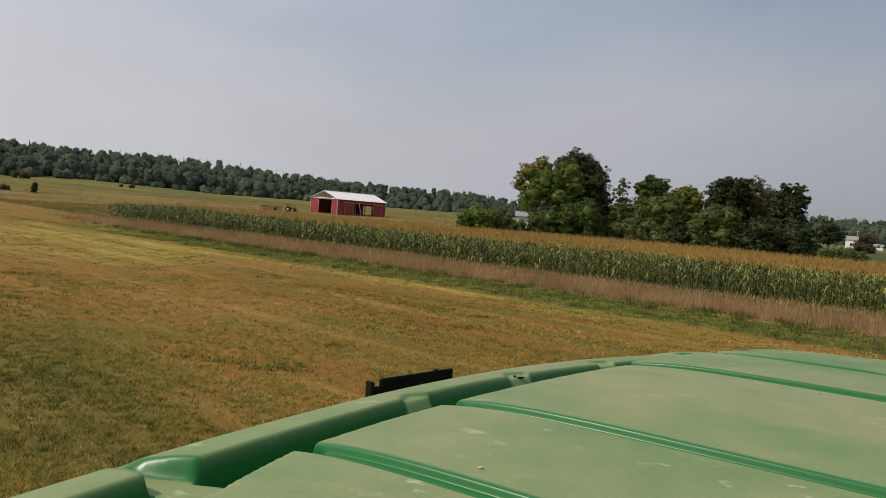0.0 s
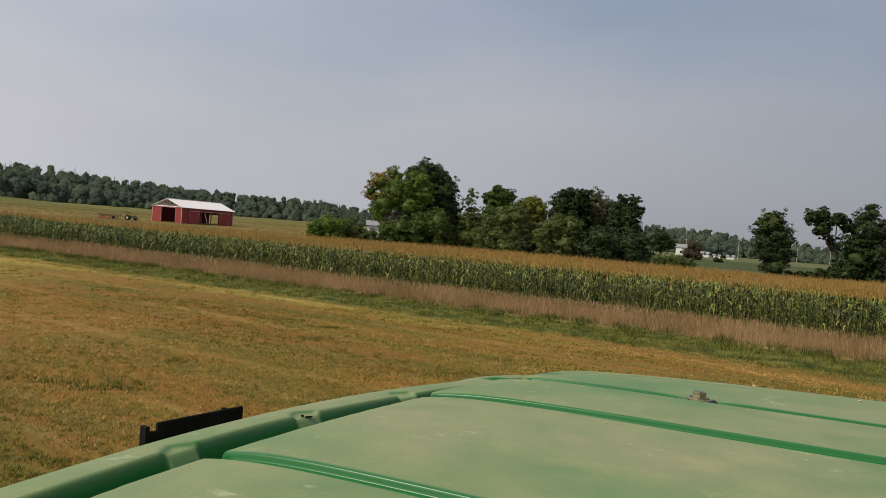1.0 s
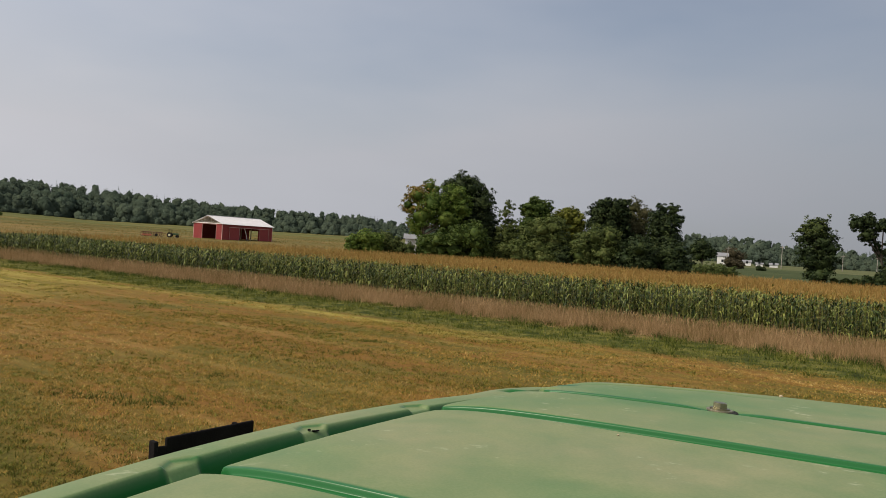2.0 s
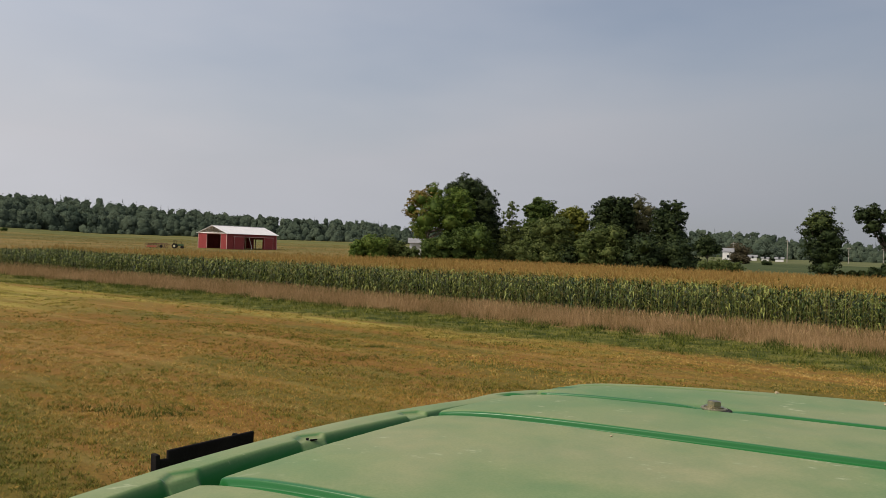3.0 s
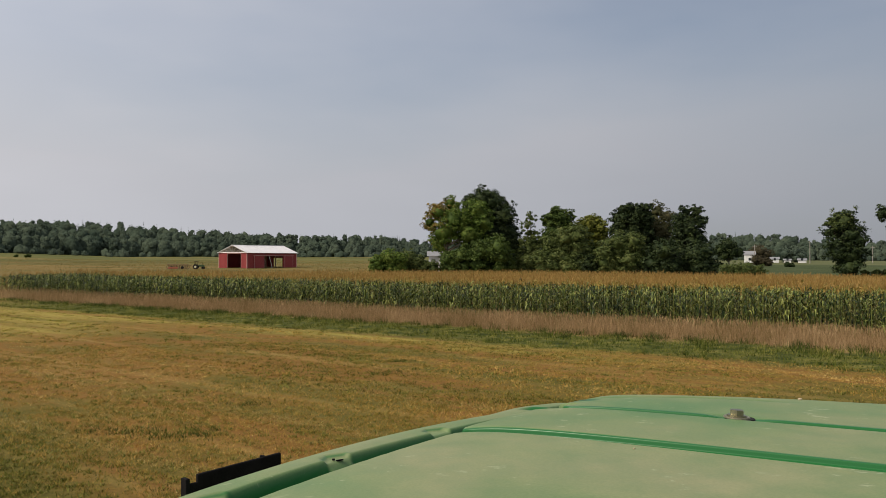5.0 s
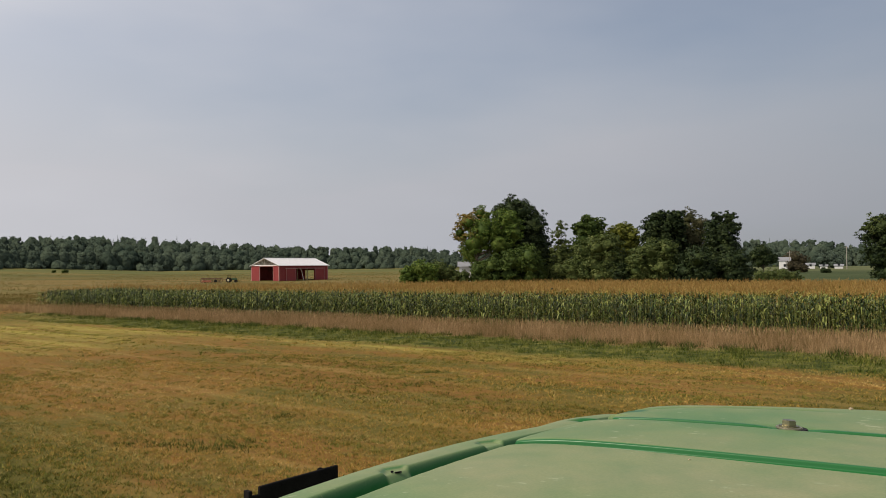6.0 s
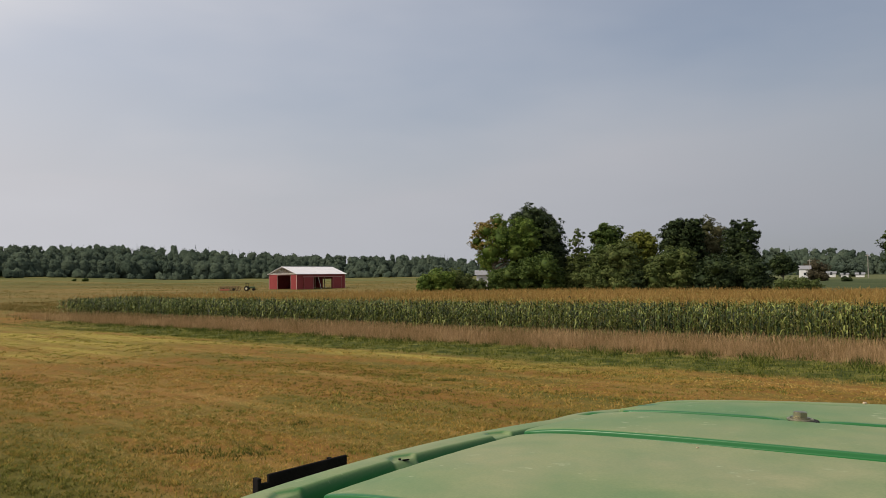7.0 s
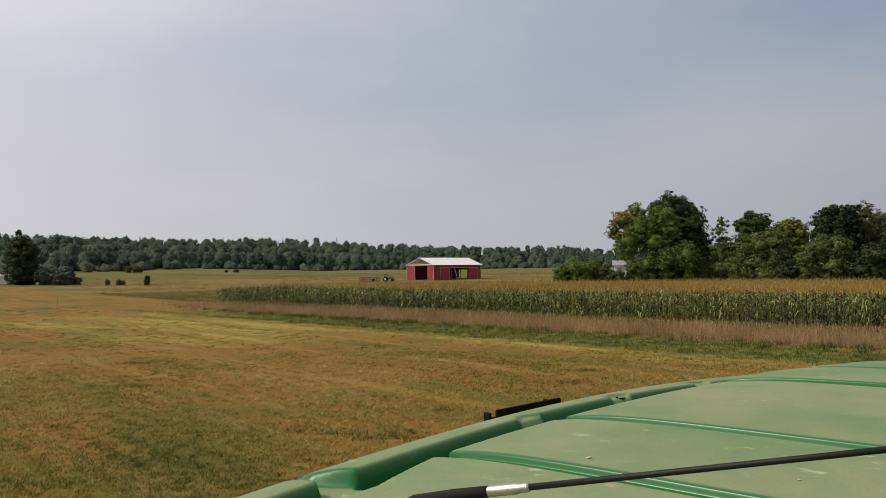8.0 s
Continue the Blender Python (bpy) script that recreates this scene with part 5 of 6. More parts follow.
plant("small_tree", "pale rounded young tree before the woods", "tree", 345, [(-21.2, 0.75, 0.40), (-21.1, 0.45, 0.42), (-21.5, 0.4, 0.3)], "hazed_wood", size=0.26, spray=0.8)


# ---- far woods ----
def build_woods():
    """Rows of broadleaf crowns that climb away from the meadow, each a heap of uneven clumps, with a few pines among them."""
    rng = np.random.default_rng(5)
    clumps, radii, hearts = [], [], []
    pines = []
    for az in np.arange(-38, 54, 0.36):
        top_el = np.interp(az, [-40, -28.2, -24.7, -20.8, -17.3, -15, -13.1, -10.4, -8.5, -5.2, -2.2, 4.3, 7.3, 9.6, 11, 18, 29, 31, 32.4, 35.1, 35.8, 40.5, 56],
                           [2.6, 2.52, 2.46, 2.38, 2.24, 2.30, 2.30, 2.22, 2.19, 1.95, 1.73, 1.55, 1.6, 1.38, 1.28, 1.2, 1.45, 1.70, 1.65, 1.48, 1.3, 1.14, 1.1])
        near = np.interp(az, [-40, -24, -18, -12, -6, 10, 20, 30, 45, 56], [345, 350, 385, 430, 455, 460, 520, 640, 560, 520])
        for row in range(4):
            r = near + row * 18 + rng.uniform(-8, 8)
            a = az + rng.uniform(-0.35, 0.35)
            x, y = spot(a, r)
            z = float(land(x, y))
            full = 4.05 + r * math.tan(radians(top_el)) - z
            h = full * (0.56, 0.78, 0.92, 0.985)[row] * (1 + 0.025 * math.sin(az * 1.7) + 0.02 * math.sin(az * 4.1 + 1)) * rng.uniform(0.93, 1.03)
            w = min(h, 0.55 * full + 1) * rng.uniform(0.7, 1.2)
            if row > 1 and rng.random() < 0.16:
                pines.append((x, y, z, h * 1.06, w * 0.5))
                continue
            k = 10
            t = np.concatenate([[0.97], rng.random(k - 1) ** 0.75])
            th = rng.uniform(0, 2 * np.pi, k)
            ring = np.sqrt(np.clip(1 - np.clip(t - 0.35, 0, 1) ** 2 / 0.46, 0, 1))
            rad = w * rng.uniform(0.13, 0.27, k)
            out = (w / 2 - rad * 0.6) * ring * rng.uniform(0.55, 1.0, k)
            clumps.append(np.stack([x + out * np.cos(th), y + out * np.sin(th), z + t * (h - rad * 0.9)], 1))
            radii.append(rad)
            hearts.append((x, y, z + h * 0.45, w * 0.38))
            hearts.append((x, y, z + h * 0.72, w * 0.24))
            hearts.append((x + rng.uniform(-2, 2), y, z + h * 0.12, w * 0.42))
        # low shrubs along the edge
        if rng.random() < 0.7:
            x, y = spot(az + rng.uniform(-0.3, 0.3), near - 9 - rng.uniform(0, 14))
            h = rng.uniform(1.6, 4.5)
            clumps.append(np.array([[x, y, float(land(x, y)) + h * 0.4], [x + h * 0.5, y, float(land(x, y)) + h * 0.3]]))
            radii.append(np.array([h * 0.6, h * 0.45]))
    c, rad = np.vstack(clumps), np.concatenate(radii)
    v1, f1 = lumpy(rng, c, rad * 0.86, 1, 1.12, 0.24)
    heart = np.array(hearts)
    v2, f2 = lumpy(rng, heart[:, :3], heart[:, 3], 1, 1.25, 0.1)
    # soft normals: each crown is lit as one rounded form, its clumps only lightly
    mid = np.vstack([np.tile(q.mean(0) - np.array([0, 0, 1.5]), (len(q), 1)) for q in clumps])
    each = len(v1) // len(c)
    n1 = unit(0.40 * unit(v1 - np.repeat(c, each, 0)) + 0.75 * unit(v1 - np.repeat(mid, each, 0)) + np.array([0, 0, 0.25]))
    n2 = unit(v2 - np.repeat(heart[:, :3], len(v2) // len(heart), 0))
    ob = np_mesh("woods_inner", np.vstack([v1, v2]), np.vstack([f1, f2 + len(v1)]), LEAF["hazed_wood_inner"], True, normals=np.vstack([n1, n2]))
    tagged(ob, "dense inner foliage of the far woods", "woods", kind="stuff")
    # leaf sprays over the clumps
    per = 22
    q, way, big = np.repeat(c, per, 0), unit(rng.normal(size=(len(c) * per, 3)) + np.array([0, 0, 0.35])), np.repeat(rad, per)
    p = q + way * (big * rng.uniform(0.78, 1.07, len(q)))[:, None] * np.array([1, 1, 1.12])
    nrm = unit(way + rng.normal(scale=0.5, size=way.shape))
    a = unit(np.cross(nrm, rng.normal(size=way.shape)))
    b = np.cross(nrm, a)
    s = rng.uniform(0.16, 0.50, len(q))[:, None]
    v = np.stack([p - a * s - b * s * 0.5, p + a * s - b * s * 0.5, p + b * s], 1).reshape(-1, 3)
    soft = np.repeat(unit(0.35 * way + 0.25 * nrm + 0.75 * unit(p - np.repeat(mid, per, 0)) + np.array([0, 0, 0.25])), 3, 0)
    # pines: whorls that narrow to a point
    whorls = []
    for x, y, z, h, w in pines:
        t = rng.random(70) ** 0.8
        th = rng.uniform(0, 2 * np.pi, 70)
        d = np.stack([np.cos(th), np.sin(th)], 1)
        reach = (w / 2 * (1.05 - t) * rng.uniform(0.6, 1.15, 70))[:, None]
        root = np.concatenate([np.tile([[x, y]], (70, 1)), (z + t * h)[:, None]], 1)
        end = root + np.concatenate([d * reach, -0.3 * reach], 1)
        fan = np.concatenate([np.stack([-d[:, 1], d[:, 0]], 1) * reach * 0.5, np.zeros((70, 1))], 1)
        whorls.append(np.stack([root + np.array([0, 0, 0.5]), end - fan, end + fan], 1).reshape(-1, 3))
    wv = np.vstack(whorls)
    up = np.tile([[0.0, 0.0, 1.0]], (len(wv), 1))
    v, soft = np.vstack([v, wv]), np.vstack([soft, up])
    ob = np_mesh("woods", v, np.arange(len(v)).reshape(-1, 3), LEAF["hazed_wood"], True, normals=soft)
    tagged(ob, "dark mixed woods along the far edge of the meadow", "woods", kind="stuff")


build_woods()


# ---- maize ----
def strip_leaf(rng, base, az, length, width, rise, droop, segs):
    """Arching strap leaves, all at once: verts (n, segs + 1, 2, 3)."""
    n = len(base)
    t = np.linspace(0, 1, segs + 1)[None, :]
    out = length[:, None] * t * (1 - 0.18 * t)
    up = rise[:, None] * t - droop[:, None] * t ** 2.2
    d = np.stack([np.cos(az), np.sin(az)], 1)
    side = np.stack([-np.sin(az), np.cos(az)], 1)
    w = width[:, None] * np.clip(np.sin(np.pi * np.clip(0.18 + 0.82 * t, 0, 1)), 0.04, 1) * 0.5
    mid = np.zeros((n, segs + 1, 3))
    mid[:, :, :2] = base[:, None, :2] + out[:, :, None] * d[:, None, :]
    mid[:, :, 2] = base[:, None, 2] + up
    off = np.zeros_like(mid)
    off[:, :, :2] = w[:, :, None] * side[:, None, :]
    off[:, :, 2] = w * rng.uniform(-0.5, 0.5, n)[:, None]
    return np.stack([mid - off, mid + off], 2)


def strips_to_mesh(v):
    n, s = v.shape[0], v.shape[1] - 1
    idx = np.arange(n * (s + 1) * 2).reshape(n, s + 1, 2)
    f = np.stack([idx[:, :-1, 0], idx[:, :-1, 1], idx[:, 1:, 1], idx[:, 1:, 0]], -1).reshape(-1, 4)
    return v.reshape(-1, 3), f


def join(groups):
    vs, fs, base = [], [], 0
    for v, f in groups:
        vs.append(v)
        fs.append(f + base)
        base += len(v)
    return np.vstack(vs), np.vstack(fs)


def tassels(rng, p, n_spikes, length, width):
    """Thin upright spikes that fan out from the top of each stalk."""
    q = np.repeat(p, n_spikes, 0)
    n = len(q)
    az = rng.uniform(0, 2 * np.pi, n)
    tilt = rng.uniform(0.05, 0.75, n)
    ln = length * rng.uniform(0.7, 1.2, n)
    tip = q + np.stack([np.cos(az) * np.sin(tilt), np.sin(az) * np.sin(tilt), np.cos(tilt)], 1) * ln[:, None]
    side = np.stack([-np.sin(az + 0.7), np.cos(az + 0.7), np.zeros(n)], 1) * width
    v = np.stack([q - side * 0.5, q + side * 0.5, tip + side * 0.35, tip - side * 0.35], 1).reshape(-1, 3)
    return v, np.arange(len(v)).reshape(-1, 4)


def build_maize():
    rng = np.random.default_rng(21)
    # whole plants: the rows along the edge of the field and round its pointed end
    s = np.arange(-105, 95, 0.185)
    rows = []
    for k in range(6):
        q = s + rng.uniform(-0.05, 0.05, len(s))
        d = D_CORN + 0.76 * k + rng.normal(scale=0.04, size=len(s))
        rows.append(np.stack([q * FS.x + d * FN.x, q * FS.y + d * FN.y], 1))
    p = np.vstack(rows)
    az = np.degrees(np.arctan2(p[:, 0], p[:, 1]))
    p = p[in_corn(p[:, 0], p[:, 1]) & (az < 56)]
    p = p[rng.random(len(p)) > 0.05]
    n = len(p)
    z = land(p[:, 0], p[:, 1])
    h = rng.normal(2.29, 0.10, n) * np.interp(np.degrees(np.arctan2(p[:, 0], p[:, 1])), [-17.2, -16.2, -14.6, -11], [0.45, 0.62, 0.86, 1])
    groups = []
    foot = np.stack([p[:, 0], p[:, 1], z], 1)
    row_az = math.atan2(FN.y, FN.x)
    plant_az = row_az + rng.uniform(0, 2 * np.pi, n)
    for k in range(10):
        b = foot.copy()
        b[:, 2] += h * (0.20 + 0.70 * k / 9) + rng.normal(scale=0.04, size=n)
        a = plant_az + (k % 2) * np.pi + rng.normal(scale=0.45, size=n)
        ln = rng.uniform(0.25, 0.54, n) * (0.72 + 0.4 * np.sin(np.pi * (k + 1) / 11))
        v = strip_leaf(rng, b, a, ln, rng.uniform(0.058, 0.094, n), ln * rng.uniform(0.8, 1.6, n), ln * rng.uniform(0.9, 2.0, n), 4)
        groups.append(strips_to_mesh(v))
    ob = np_mesh("maize_row_leaves", *join(groups), CORN_LEAF, True)
    tagged(ob, "tall green maize with arching strap leaves along the field edge", "maize", kind="stuff")
    side = np.stack([np.full(n, FS.x), np.full(n, FS.y), np.zeros(n)], 1) * 0.014
    tip = foot + np.stack([rng.normal(scale=0.04, size=n), rng.normal(scale=0.04, size=n), h], 1)
    a = np.stack([foot - side, foot + side, tip + side * 0.6, tip - side * 0.6], 1).reshape(-1, 3)
    side = np.stack([np.full(n, FN.x), np.full(n, FN.y), np.zeros(n)], 1) * 0.014
    b = np.stack([foot - side, foot + side, tip + side * 0.6, tip - side * 0.6], 1).reshape(-1, 3)
    quad = np.arange(4 * n).reshape(-1, 4)
    ob = np_mesh("maize_stalks", *join([(a, quad), (b, quad)]), CORN_LEAF)
    tagged(ob, "green maize stalks standing in rows", "maize", kind="stuff")
    front_tops = tip
    # the rest of the field: only its canopy shows
    ss, dd = np.meshgrid(np.arange(-110, 95, 0.34), np.arange(D_CORN + 5.3, 105, 0.76))
    ss = ss.ravel() + rng.uniform(-0.12, 0.12, ss.size)
    dd = dd.ravel() + rng.normal(scale=0.05, size=dd.size)
    q = np.stack([ss * FS.x + dd * FN.x, ss * FS.y + dd * FN.y], 1)
    q = q[in_corn(q[:, 0], q[:, 1])]
    q = q[np.degrees(np.arctan2(q[:, 0], q[:, 1])) < 54]
    n = len(q)
    top = np.stack([q[:, 0], q[:, 1], land(q[:, 0], q[:, 1]) + rng.normal(2.12, 0.09, n)], 1)
    groups = []
    for k in range(3):
        b = top.copy()
        b[:, 2] -= 0.10 + 0.2 * k
        ln = rng.uniform(0.45, 0.7, n)
        groups.append(strips_to_mesh(strip_leaf(rng, b, rng.uniform(0, 6.28, n), ln, rng.uniform(0.08, 0.12, n), ln * rng.uniform(0.5, 0.9, n), ln * rng.uniform(0.6, 1.2, n), 2)))
    ob = np_mesh("maize_canopy", *join(groups), CORN_TOP, True)
    tagged(ob, "upper leaves of the ripening maize field", "maize", kind="stuff")
    edge = q[:, 0] * FN.x + q[:, 1] * FN.y - D_CORN
    allv = np.vstack([front_tops[rng.random(len(front_tops)) < 0.28], top[rng.random(n) < np.interp(edge, [5, 13], [0.45, 1.0])]])
    ob = np_mesh("maize_tassels", *tassels(rng, allv, 5, 0.32, 0.020), TASSEL)
    tagged(ob, "golden brown tassels over the maize field", "maize", kind="stuff")


build_maize()


# ---- grass strips and stubble ----
def blades(rng, p, per, height, width, spread, lean=0.5):
    """Tufts of thin blades: one triangle each, as quads with a narrow tip."""
    n = len(p) * per
    q = np.repeat(p, per, 0) + np.stack([rng.normal(scale=spread, size=n), rng.normal(scale=spread, size=n), np.zeros(n)], 1)
    h = np.repeat(height, per) * rng.uniform(0.55, 1.15, n)
    az = rng.uniform(0, 2 * np.pi, n)
    out = h * lean * rng.random(n)
    tip = q + np.stack([np.cos(az) * out, np.sin(az) * out, h], 1)
    face = rng.uniform(0, np.pi, n)
    side = np.stack([np.cos(face), np.sin(face), np.zeros(n)], 1) * (width * rng.uniform(0.7, 1.3, n))[:, None] * 0.5
    v = np.stack([q - side, q + side, tip], 1).reshape(-1, 3)
    return v, np.arange(len(v)).reshape(-1, 3)


def scatter(rng, count, r0, r1, az0, az1):
    r = np.sqrt(rng.uniform(r0 * r0, r1 * r1, count))
    a = np.radians(rng.uniform(az0, az1, count))
    return np.stack([r * np.sin(a), r * np.cos(a)], 1)


def strip_points(rng, count, d0, d1, s0=-110, s1=75):
    s, d = rng.uniform(s0, s1, count), rng.uniform(d0, d1, count)
    p = np.stack([s * FS.x + d * FN.x, s * FS.y + d * FN.y], 1)
    return p[np.hypot(p[:, 0], p[:, 1]) < 125]


def on_land(p):
    return np.stack([p[:, 0], p[:, 1], land(p[:, 0], p[:, 1]) - 0.01], 1)


def patchy(p, scale, seed):
    """Smooth pseudo-random field between 0 and 1 over the plan."""
    x, y = p[:, 0] * scale, p[:, 1] * scale
    f = np.sin(x + seed) * np.cos(0.8 * y - seed) + np.sin(1.9 * x - 1.3 * y + 2 * seed) * 0.6 + np.cos(3.1 * y + 1.7 * x + seed) * 0.4
    return 0.5 + 0.25 * f


def build_grass():
    rng = np.random.default_rng(77)
    # tall dry grass
    p = strip_points(rng, 64000, D_TALL, D_CORN - 0.15)
    d = p[:, 0] * FN.x + p[:, 1] * FN.y
    p = on_land(p[d > D_TALL + 0.9 * (rng.random(len(p)) - 0.4) + 1.0 * (patchy(p, 0.5, 2) - 0.5)])
    fade = np.interp(-(p[:, 0] * FS.x + p[:, 1] * FS.y), [60, 100], [1, 0])
    p = p[rng.random(len(p)) < fade]
    h = 0.67 + 0.30 * (patchy(p, 0.35, 4) - 0.5) + 0.25 * (patchy(p, 1.7, 6) - 0.5) + rng.normal(scale=0.13, size=len(p))
    ob = np_mesh("tall_grass", *blades(rng, p, 3, h, 0.014, 0.07, 0.8), TALL_GRASS)
    tagged(ob, "tall dry pinkish-tan grass strip in front of the maize", "grass", kind="stuff")
    some = p[rng.random(len(p)) < 0.45]
    heads = some.copy()
    heads[:, 2] += 0.56 + rng.normal(scale=0.06, size=len(some))
    ob = np_mesh("grass_plumes", *tassels(rng, heads, 1, 0.20, 0.017), TALL_GRASS)
    tagged(ob, "feathery seed heads of the dry grass", "grass", kind="stuff")
    # green strip
    p = strip_points(rng, 36000, D_GREEN - 1.0, D_TALL + 0.8)
    d = p[:, 0] * FN.x + p[:, 1] * FN.y
    p = on_land(p[(d > D_GREEN + 1.6 * (patchy(p, 0.45, 1) - 0.5)) | (rng.random(len(p)) < 0.1)])
    p = p[rng.random(len(p)) < np.interp(-(p[:, 0] * FS.x + p[:, 1] * FS.y), [55, 90], [1, 0])]
    tall = strip_points(rng, 5200, D_TALL - 1.6, D_TALL + 1.2)
    tall = on_land(tall[(patchy(tall, 1.3, 3) > 0.52) & (patchy(tall, 0.4, 9) > 0.35)])
    tall = tall[rng.random(len(tall)) < np.interp(-(tall[:, 0] * FS.x + tall[:, 1] * FS.y), [60, 95], [1, 0])]
    ob = np_mesh("rank_grass", *blades(rng, tall, 9, 0.22 + 0.16 * rng.random(len(tall)), 0.035, 0.14, 0.9), RANK)
    tagged(ob, "rank dark green tufts along the foot of the tall grass", "grass", kind="stuff")
    ob = np_mesh("green_grass", *blades(rng, p, 4, 0.05 + 0.14 * rng.random(len(p)) ** 2 + 0.45 * np.clip(patchy(p, 1.1, 5) - 0.55, 0, 1), 0.03, 0.10, 1.2), SHORT_GRASS)
    tagged(ob, "short green grass strip beside the cut field", "grass", kind="stuff")
    # stubble, thinner with distance from the machine
    groups, straw, weeds, fresh = [], [], [], []
    for count, r0, r1, width, per, loose in ((11500, 7, 15, 0.0095, 13, 0.055), (17500, 15, 25, 0.0125, 12, 0.070), (20000, 25, 40, 0.018, 10, 0.10), (13000, 40, 70, 0.030, 9, 0.13), (9000, 70, 105, 0.045, 6, 0.15)):
        p = scatter(rng, count, r0, r1, -34, 52)
        d = p[:, 0] * FN.x + p[:, 1] * FN.y
        p = p[(d < D_GREEN + 0.5) & (p[:, 1] > 0)]
        p = on_land(p)
        along = p[:, 0] * FN.x + p[:, 1] * FN.y
        rowy = 0.5 + 0.5 * np.sin(along * 2 * np.pi / 0.75)
        keep = rng.random(len(p)) < 0.45 + 0.55 * rowy
        p = p[keep]
        run, along_d = -(p[:, 0] * FS.x + p[:, 1] * FS.y), p[:, 0] * FN.x + p[:, 1] * FN.y
        lush = rng.random(len(p)) < 0.75 * np.maximum(np.interp(run, [38, 48, 74, 88], [0, 1, 1, 0]) * np.clip((along_d - 19 + 9 * (patchy(p, 0.3, 8) - 0.5)) / 4, 0, 1), np.interp(run, [14, 24, 50, 70], [0, 1, 1, 0]) * np.clip((along_d - 30 + 4 * (patchy(p, 0.3, 8) - 0.5)) / 2, 0, 1))
        fresh.append(blades(rng, p[lush], per, np.full(lush.sum(), 0.06), width * 1.5, 0.10, 1.6))
        p = p[~lush]
        hh = (0.045 + 0.06 * rng.random(len(p)) ** 1.5) * (0.7 + 0.6 * patchy(p, 0.3, 3))
        groups.append(blades(rng, p, per, hh, width * 1.3, loose, 1.9))
        sel = (patchy(p, 0.55, 7) > 0.62) & (rng.random(len(p)) < 0.2)
        straw.append(blades(rng, p[sel], 5, np.full(sel.sum(), 0.06), width, 0.10, 2.4))
        # swaths of straw lie in rows
        band = p[rng.random(len(p)) < 0.9]
        gap = (band[:, 0] * FN.x + band[:, 1] * FN.y - 5.57 + 2.2) % 4.4 - 2.2
        band = band[np.abs(gap + 0.5 * (patchy(band, 0.25, 6) - 0.5)) < 0.30]
        straw.append(blades(rng, band, 13 if r1 < 26 else 7, np.full(len(band), 0.06), width * 0.9, 0.12, 3.0))
        sel = rng.random(len(p)) < 0.12 + 0.9 * np.clip(patchy(p, 0.45, 9) - 0.5, 0, 1) + 0.25 * np.clip((-0.5 - p[:, 0]) / 2, 0, 1) * np.clip((24 - np.hypot(p[:, 0], p[:, 1])) / 6, 0, 1)
        weeds.append(blades(rng, p[sel], 11, 0.05 + 0.05 * rng.random(sel.sum()), width * 1.8, loose * 0.9, 1.8))
    # rough meadow beyond the strips and the maize
    p = np.vstack([scatter(rng, 9000, 75, 150, -34, -8), scatter(rng, 14000, 100, 330, -34, 20), scatter(rng, 3000, 90, 140, -34, -15)])
    d = p[:, 0] * FN.x + p[:, 1] * FN.y
    p = p[(d > D_CORN) & ~in_corn(p[:, 0], p[:, 1])]
    p = on_land(p)
    ob = np_mesh("meadow_grass", *blades(rng, p, 4, 0.12 + 0.20 * rng.random(len(p)) ** 2, 0.13, 0.40, 0.9), MEADOW)
    tagged(ob, "rough tan and green meadow grass on the rise", "grass", kind="stuff")
    tagged(np_mesh("stubble", *join(groups), STUBBLE), "short brown and green stubble in cut rows", "stubble", kind="stuff")
    tagged(np_mesh("loose_straw", *join(straw), STRAW), "pale straw lying over the stubble", "straw", kind="stuff")
    tagged(np_mesh("fresh_grass", *join(fresh), FRESH), "short yellow-green grass that grows again after mowing", "grass", kind="stuff")
    tagged(np_mesh("green_weeds", *join(weeds), WEED), "small green weeds between the stubble", "weeds", kind="stuff")


build_grass()


def build_weed_clumps():
    rng = np.random.default_rng(3)
    made = []
    for x, y, s in ((4.31, 28.97, 0.5), (-2.1, 20.3, 0.6), (5.15, 31.9, 0.3), (-13.2, 36.2, 0.5), (-11.5, 29.5, 0.35), (-1.5, 20.0, 0.4), (10.2, 42.6, 0.35), (-0.5, 24.0, 0.3), (-3.4, 20.8, 0.4), (-5.0, 13.2, 0.5), (-6.4, 11.4, 0.5), (-3.6, 10.6, 0.45), (-8.5, 15.5, 0.5), (-2.6, 12.4, 0.4)):
        at = np.array([[x, y, float(land(x, y))]]) + rng.normal(scale=(s * 1.2, s * 0.6, 0), size=(46, 3))
        made.append(blades(rng, at, 6, np.full(46, s * 0.26), 0.017, s * 0.09, 1.7))
    tagged(np_mesh("weed_clumps", *join(made), RANK), "low dark green weed clumps in the stubble", "weeds", kind="stuff")


build_weed_clumps()


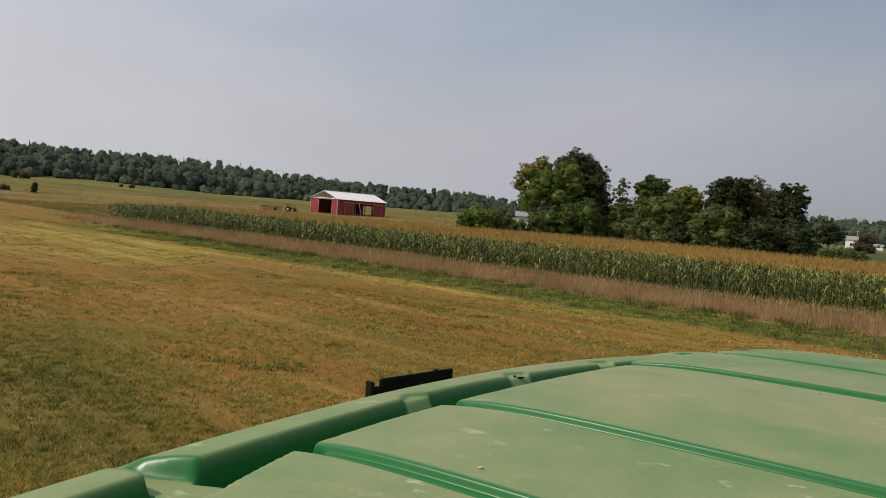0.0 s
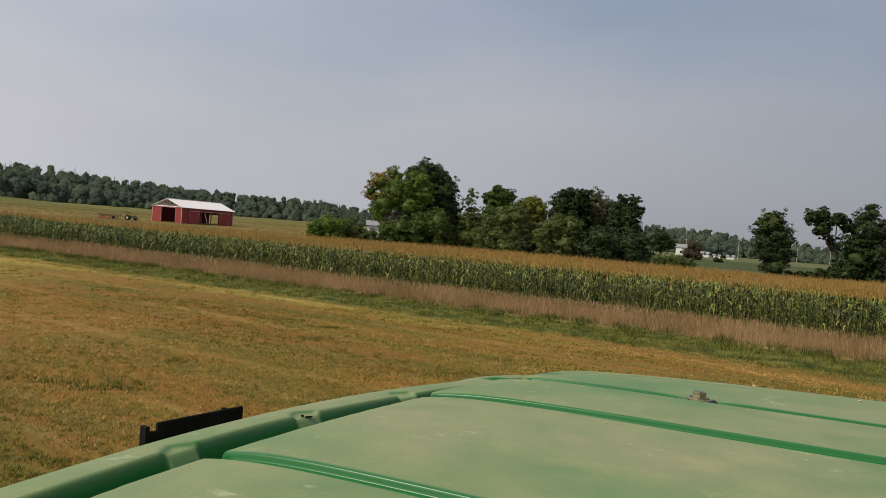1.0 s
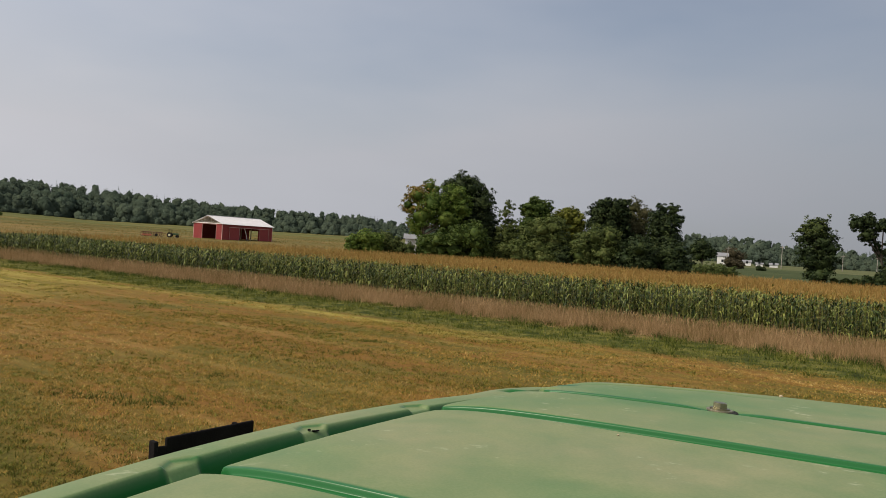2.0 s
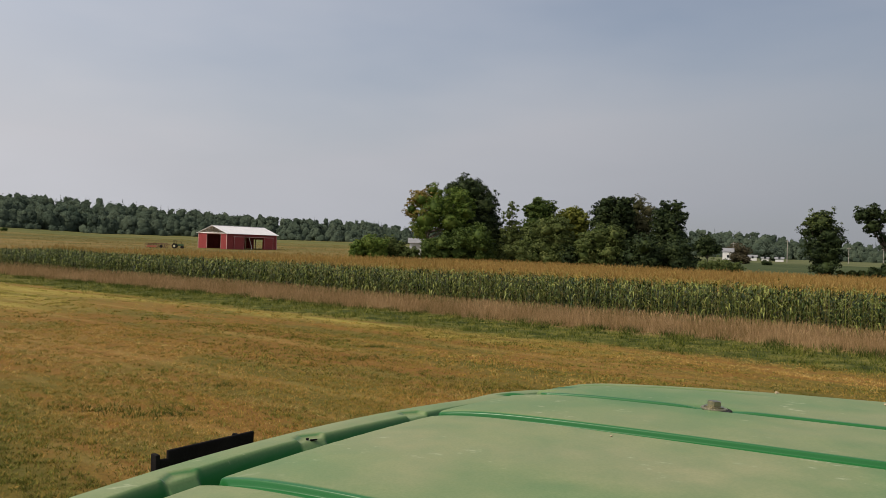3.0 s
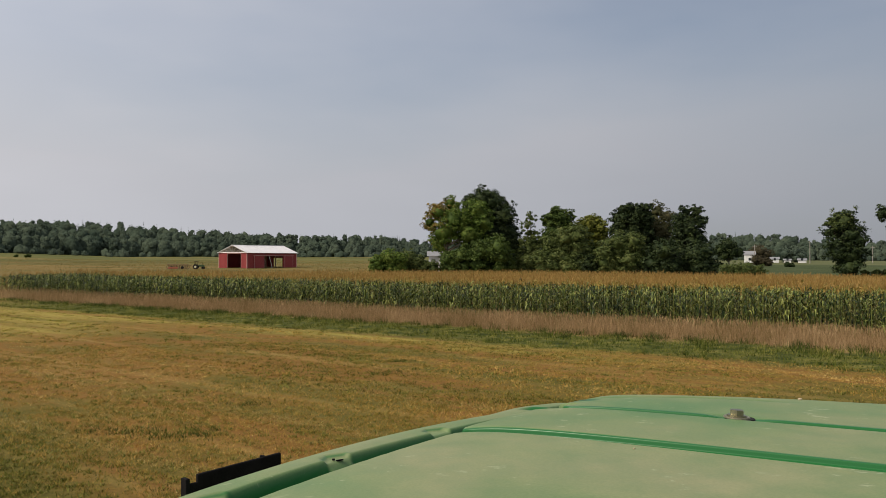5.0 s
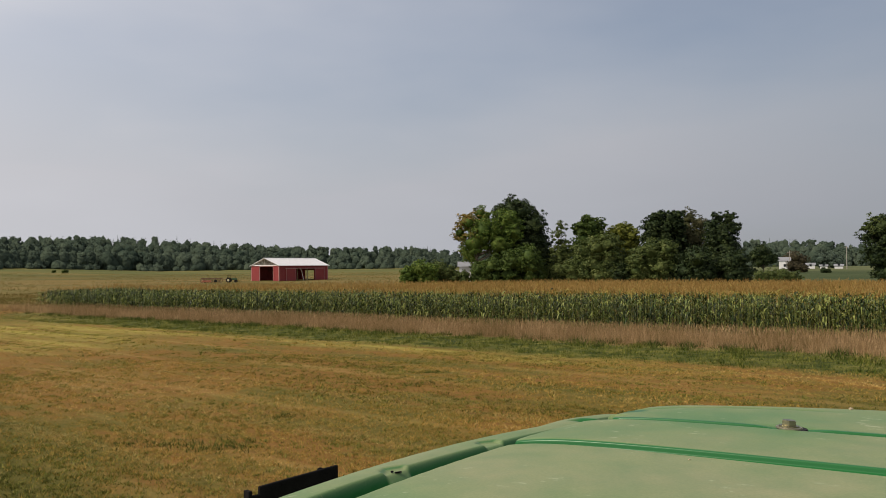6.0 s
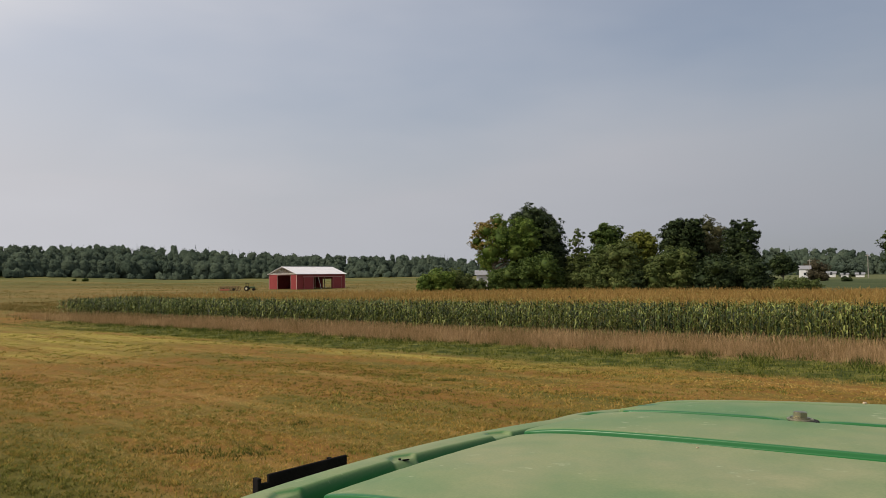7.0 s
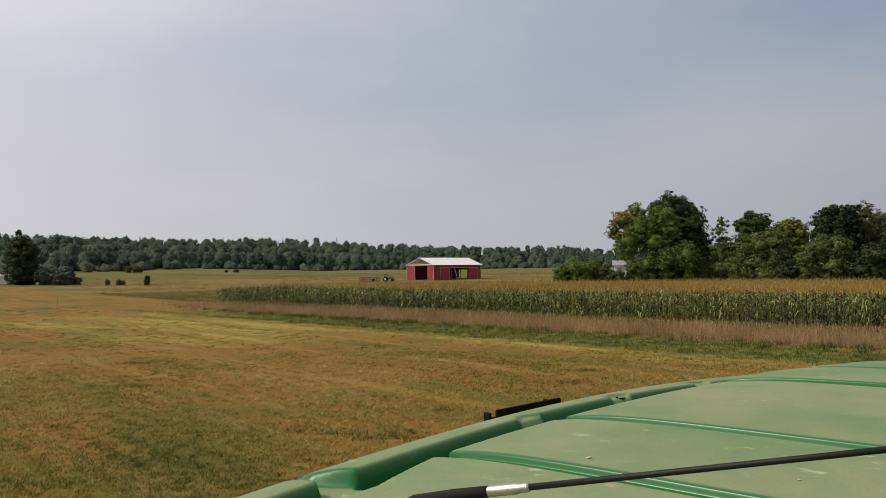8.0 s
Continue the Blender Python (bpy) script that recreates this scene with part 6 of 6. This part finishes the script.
# ---- houses, poles and stakes ----
def house(az, r, w, dp, h, label, rise=1.6, turn=0.0):
    x, y = spot(az, r)
    z = float(land(x, y))
    th = empty("house", pose(x, y, z, 0, 0, -az + turn), label, "house")
    bm = bmesh.new()
    box(bm, (-w / 2, -dp / 2, 0), (w / 2, dp / 2, h))
    part("wall", bm, WHITE_SIDING, th, "white clapboard walls")
    bm = bmesh.new()
    e = 0.35
    pts = [(-w / 2 - e, -dp / 2 - e, h), (w / 2 + e, -dp / 2 - e, h), (w / 2 + e, dp / 2 + e, h), (-w / 2 - e, dp / 2 + e, h), (-w / 2 - e, 0, h + rise), (w / 2 + e, 0, h + rise)]
    q = [bm.verts.new(p) for p in pts]
    for f in ((0, 1, 5, 4), (2, 3, 4, 5), (0, 4, 3), (1, 2, 5), (0, 3, 2, 1)):
        bm.faces.new([q[k] for k in f])
    part("roof", bm, GREY_ROOF, th, "grey shingle roof")
    for k in range(max(1, int(w / 3))):
        wx = -w / 2 + (k + 0.5) * w / max(1, int(w / 3))
        for wz in ([1.0] if h < 4 else [1.0, 3.6]):
            bm = bmesh.new()
            box(bm, (wx - 0.45, -dp / 2 - 0.04, wz), (wx + 0.45, -dp / 2 + 0.02, wz + 1.2))
            part("window", bm, DARK_GLASS, th)
    return th


house(32.25, 400, 4.6, 8.0, 3.7, "white two-storey farmhouse half hidden by trees", 1.6)
house(33.75, 410, 3.6, 6.0, 1.7, "low white garage with a grey roof", 0.9)
house(35.35, 400, 3.4, 5.0, 1.2, "low white shed beyond the lawn", 0.8)
house(34.5, 405, 3.0, 4.0, 1.2, "small white shed beyond the lawn", 0.6)
house(11.62, 150, 2.2, 5.0, 3.7, "white outbuilding half hidden behind the maple", 0.9)
house(10.95, 148, 1.9, 4.0, 2.5, "low white shed between the bushes", 0.5)
house(-27.9, 235, 4.0, 6.0, 1.9, "pale low trailer behind the shrubs", 0.5)


def utility_pole(az, r, h):
    x, y = spot(az, r)
    th = empty("utility_pole", pose(x, y, float(land(x, y)), 0, 0, -az), "grey wooden utility pole with a crossarm", "utility pole", "utility poles")
    bm = bmesh.new()
    tube(bm, [(0, 0, -0.3), (0, 0, h)], [0.17, 0.11], 8)
    part("pole", bm, POLE_WOOD, th)
    bm = bmesh.new()
    box(bm, (-0.9, -0.07, h - 0.7), (0.9, 0.07, h - 0.55), 0.01)
    part("crossarm", bm, POLE_WOOD, th)


for az, r, h in ((35.8, 380, 9.5), (32.55, 390, 8.0), (39.3, 420, 7.5), (41.2, 420, 7.5)):
    utility_pole(az, r, h)

bm = bmesh.new()
x, y = -47.6, 101.3
tube(bm, [(x, y, float(land(x, y)) - 0.1), (x, y, float(land(x, y)) + 1.0)], [0.035, 0.03], 8)
tagged(part("marker_stake", bm, POLE_WOOD, None), "thin pale marker stake at the field corner", "stake")
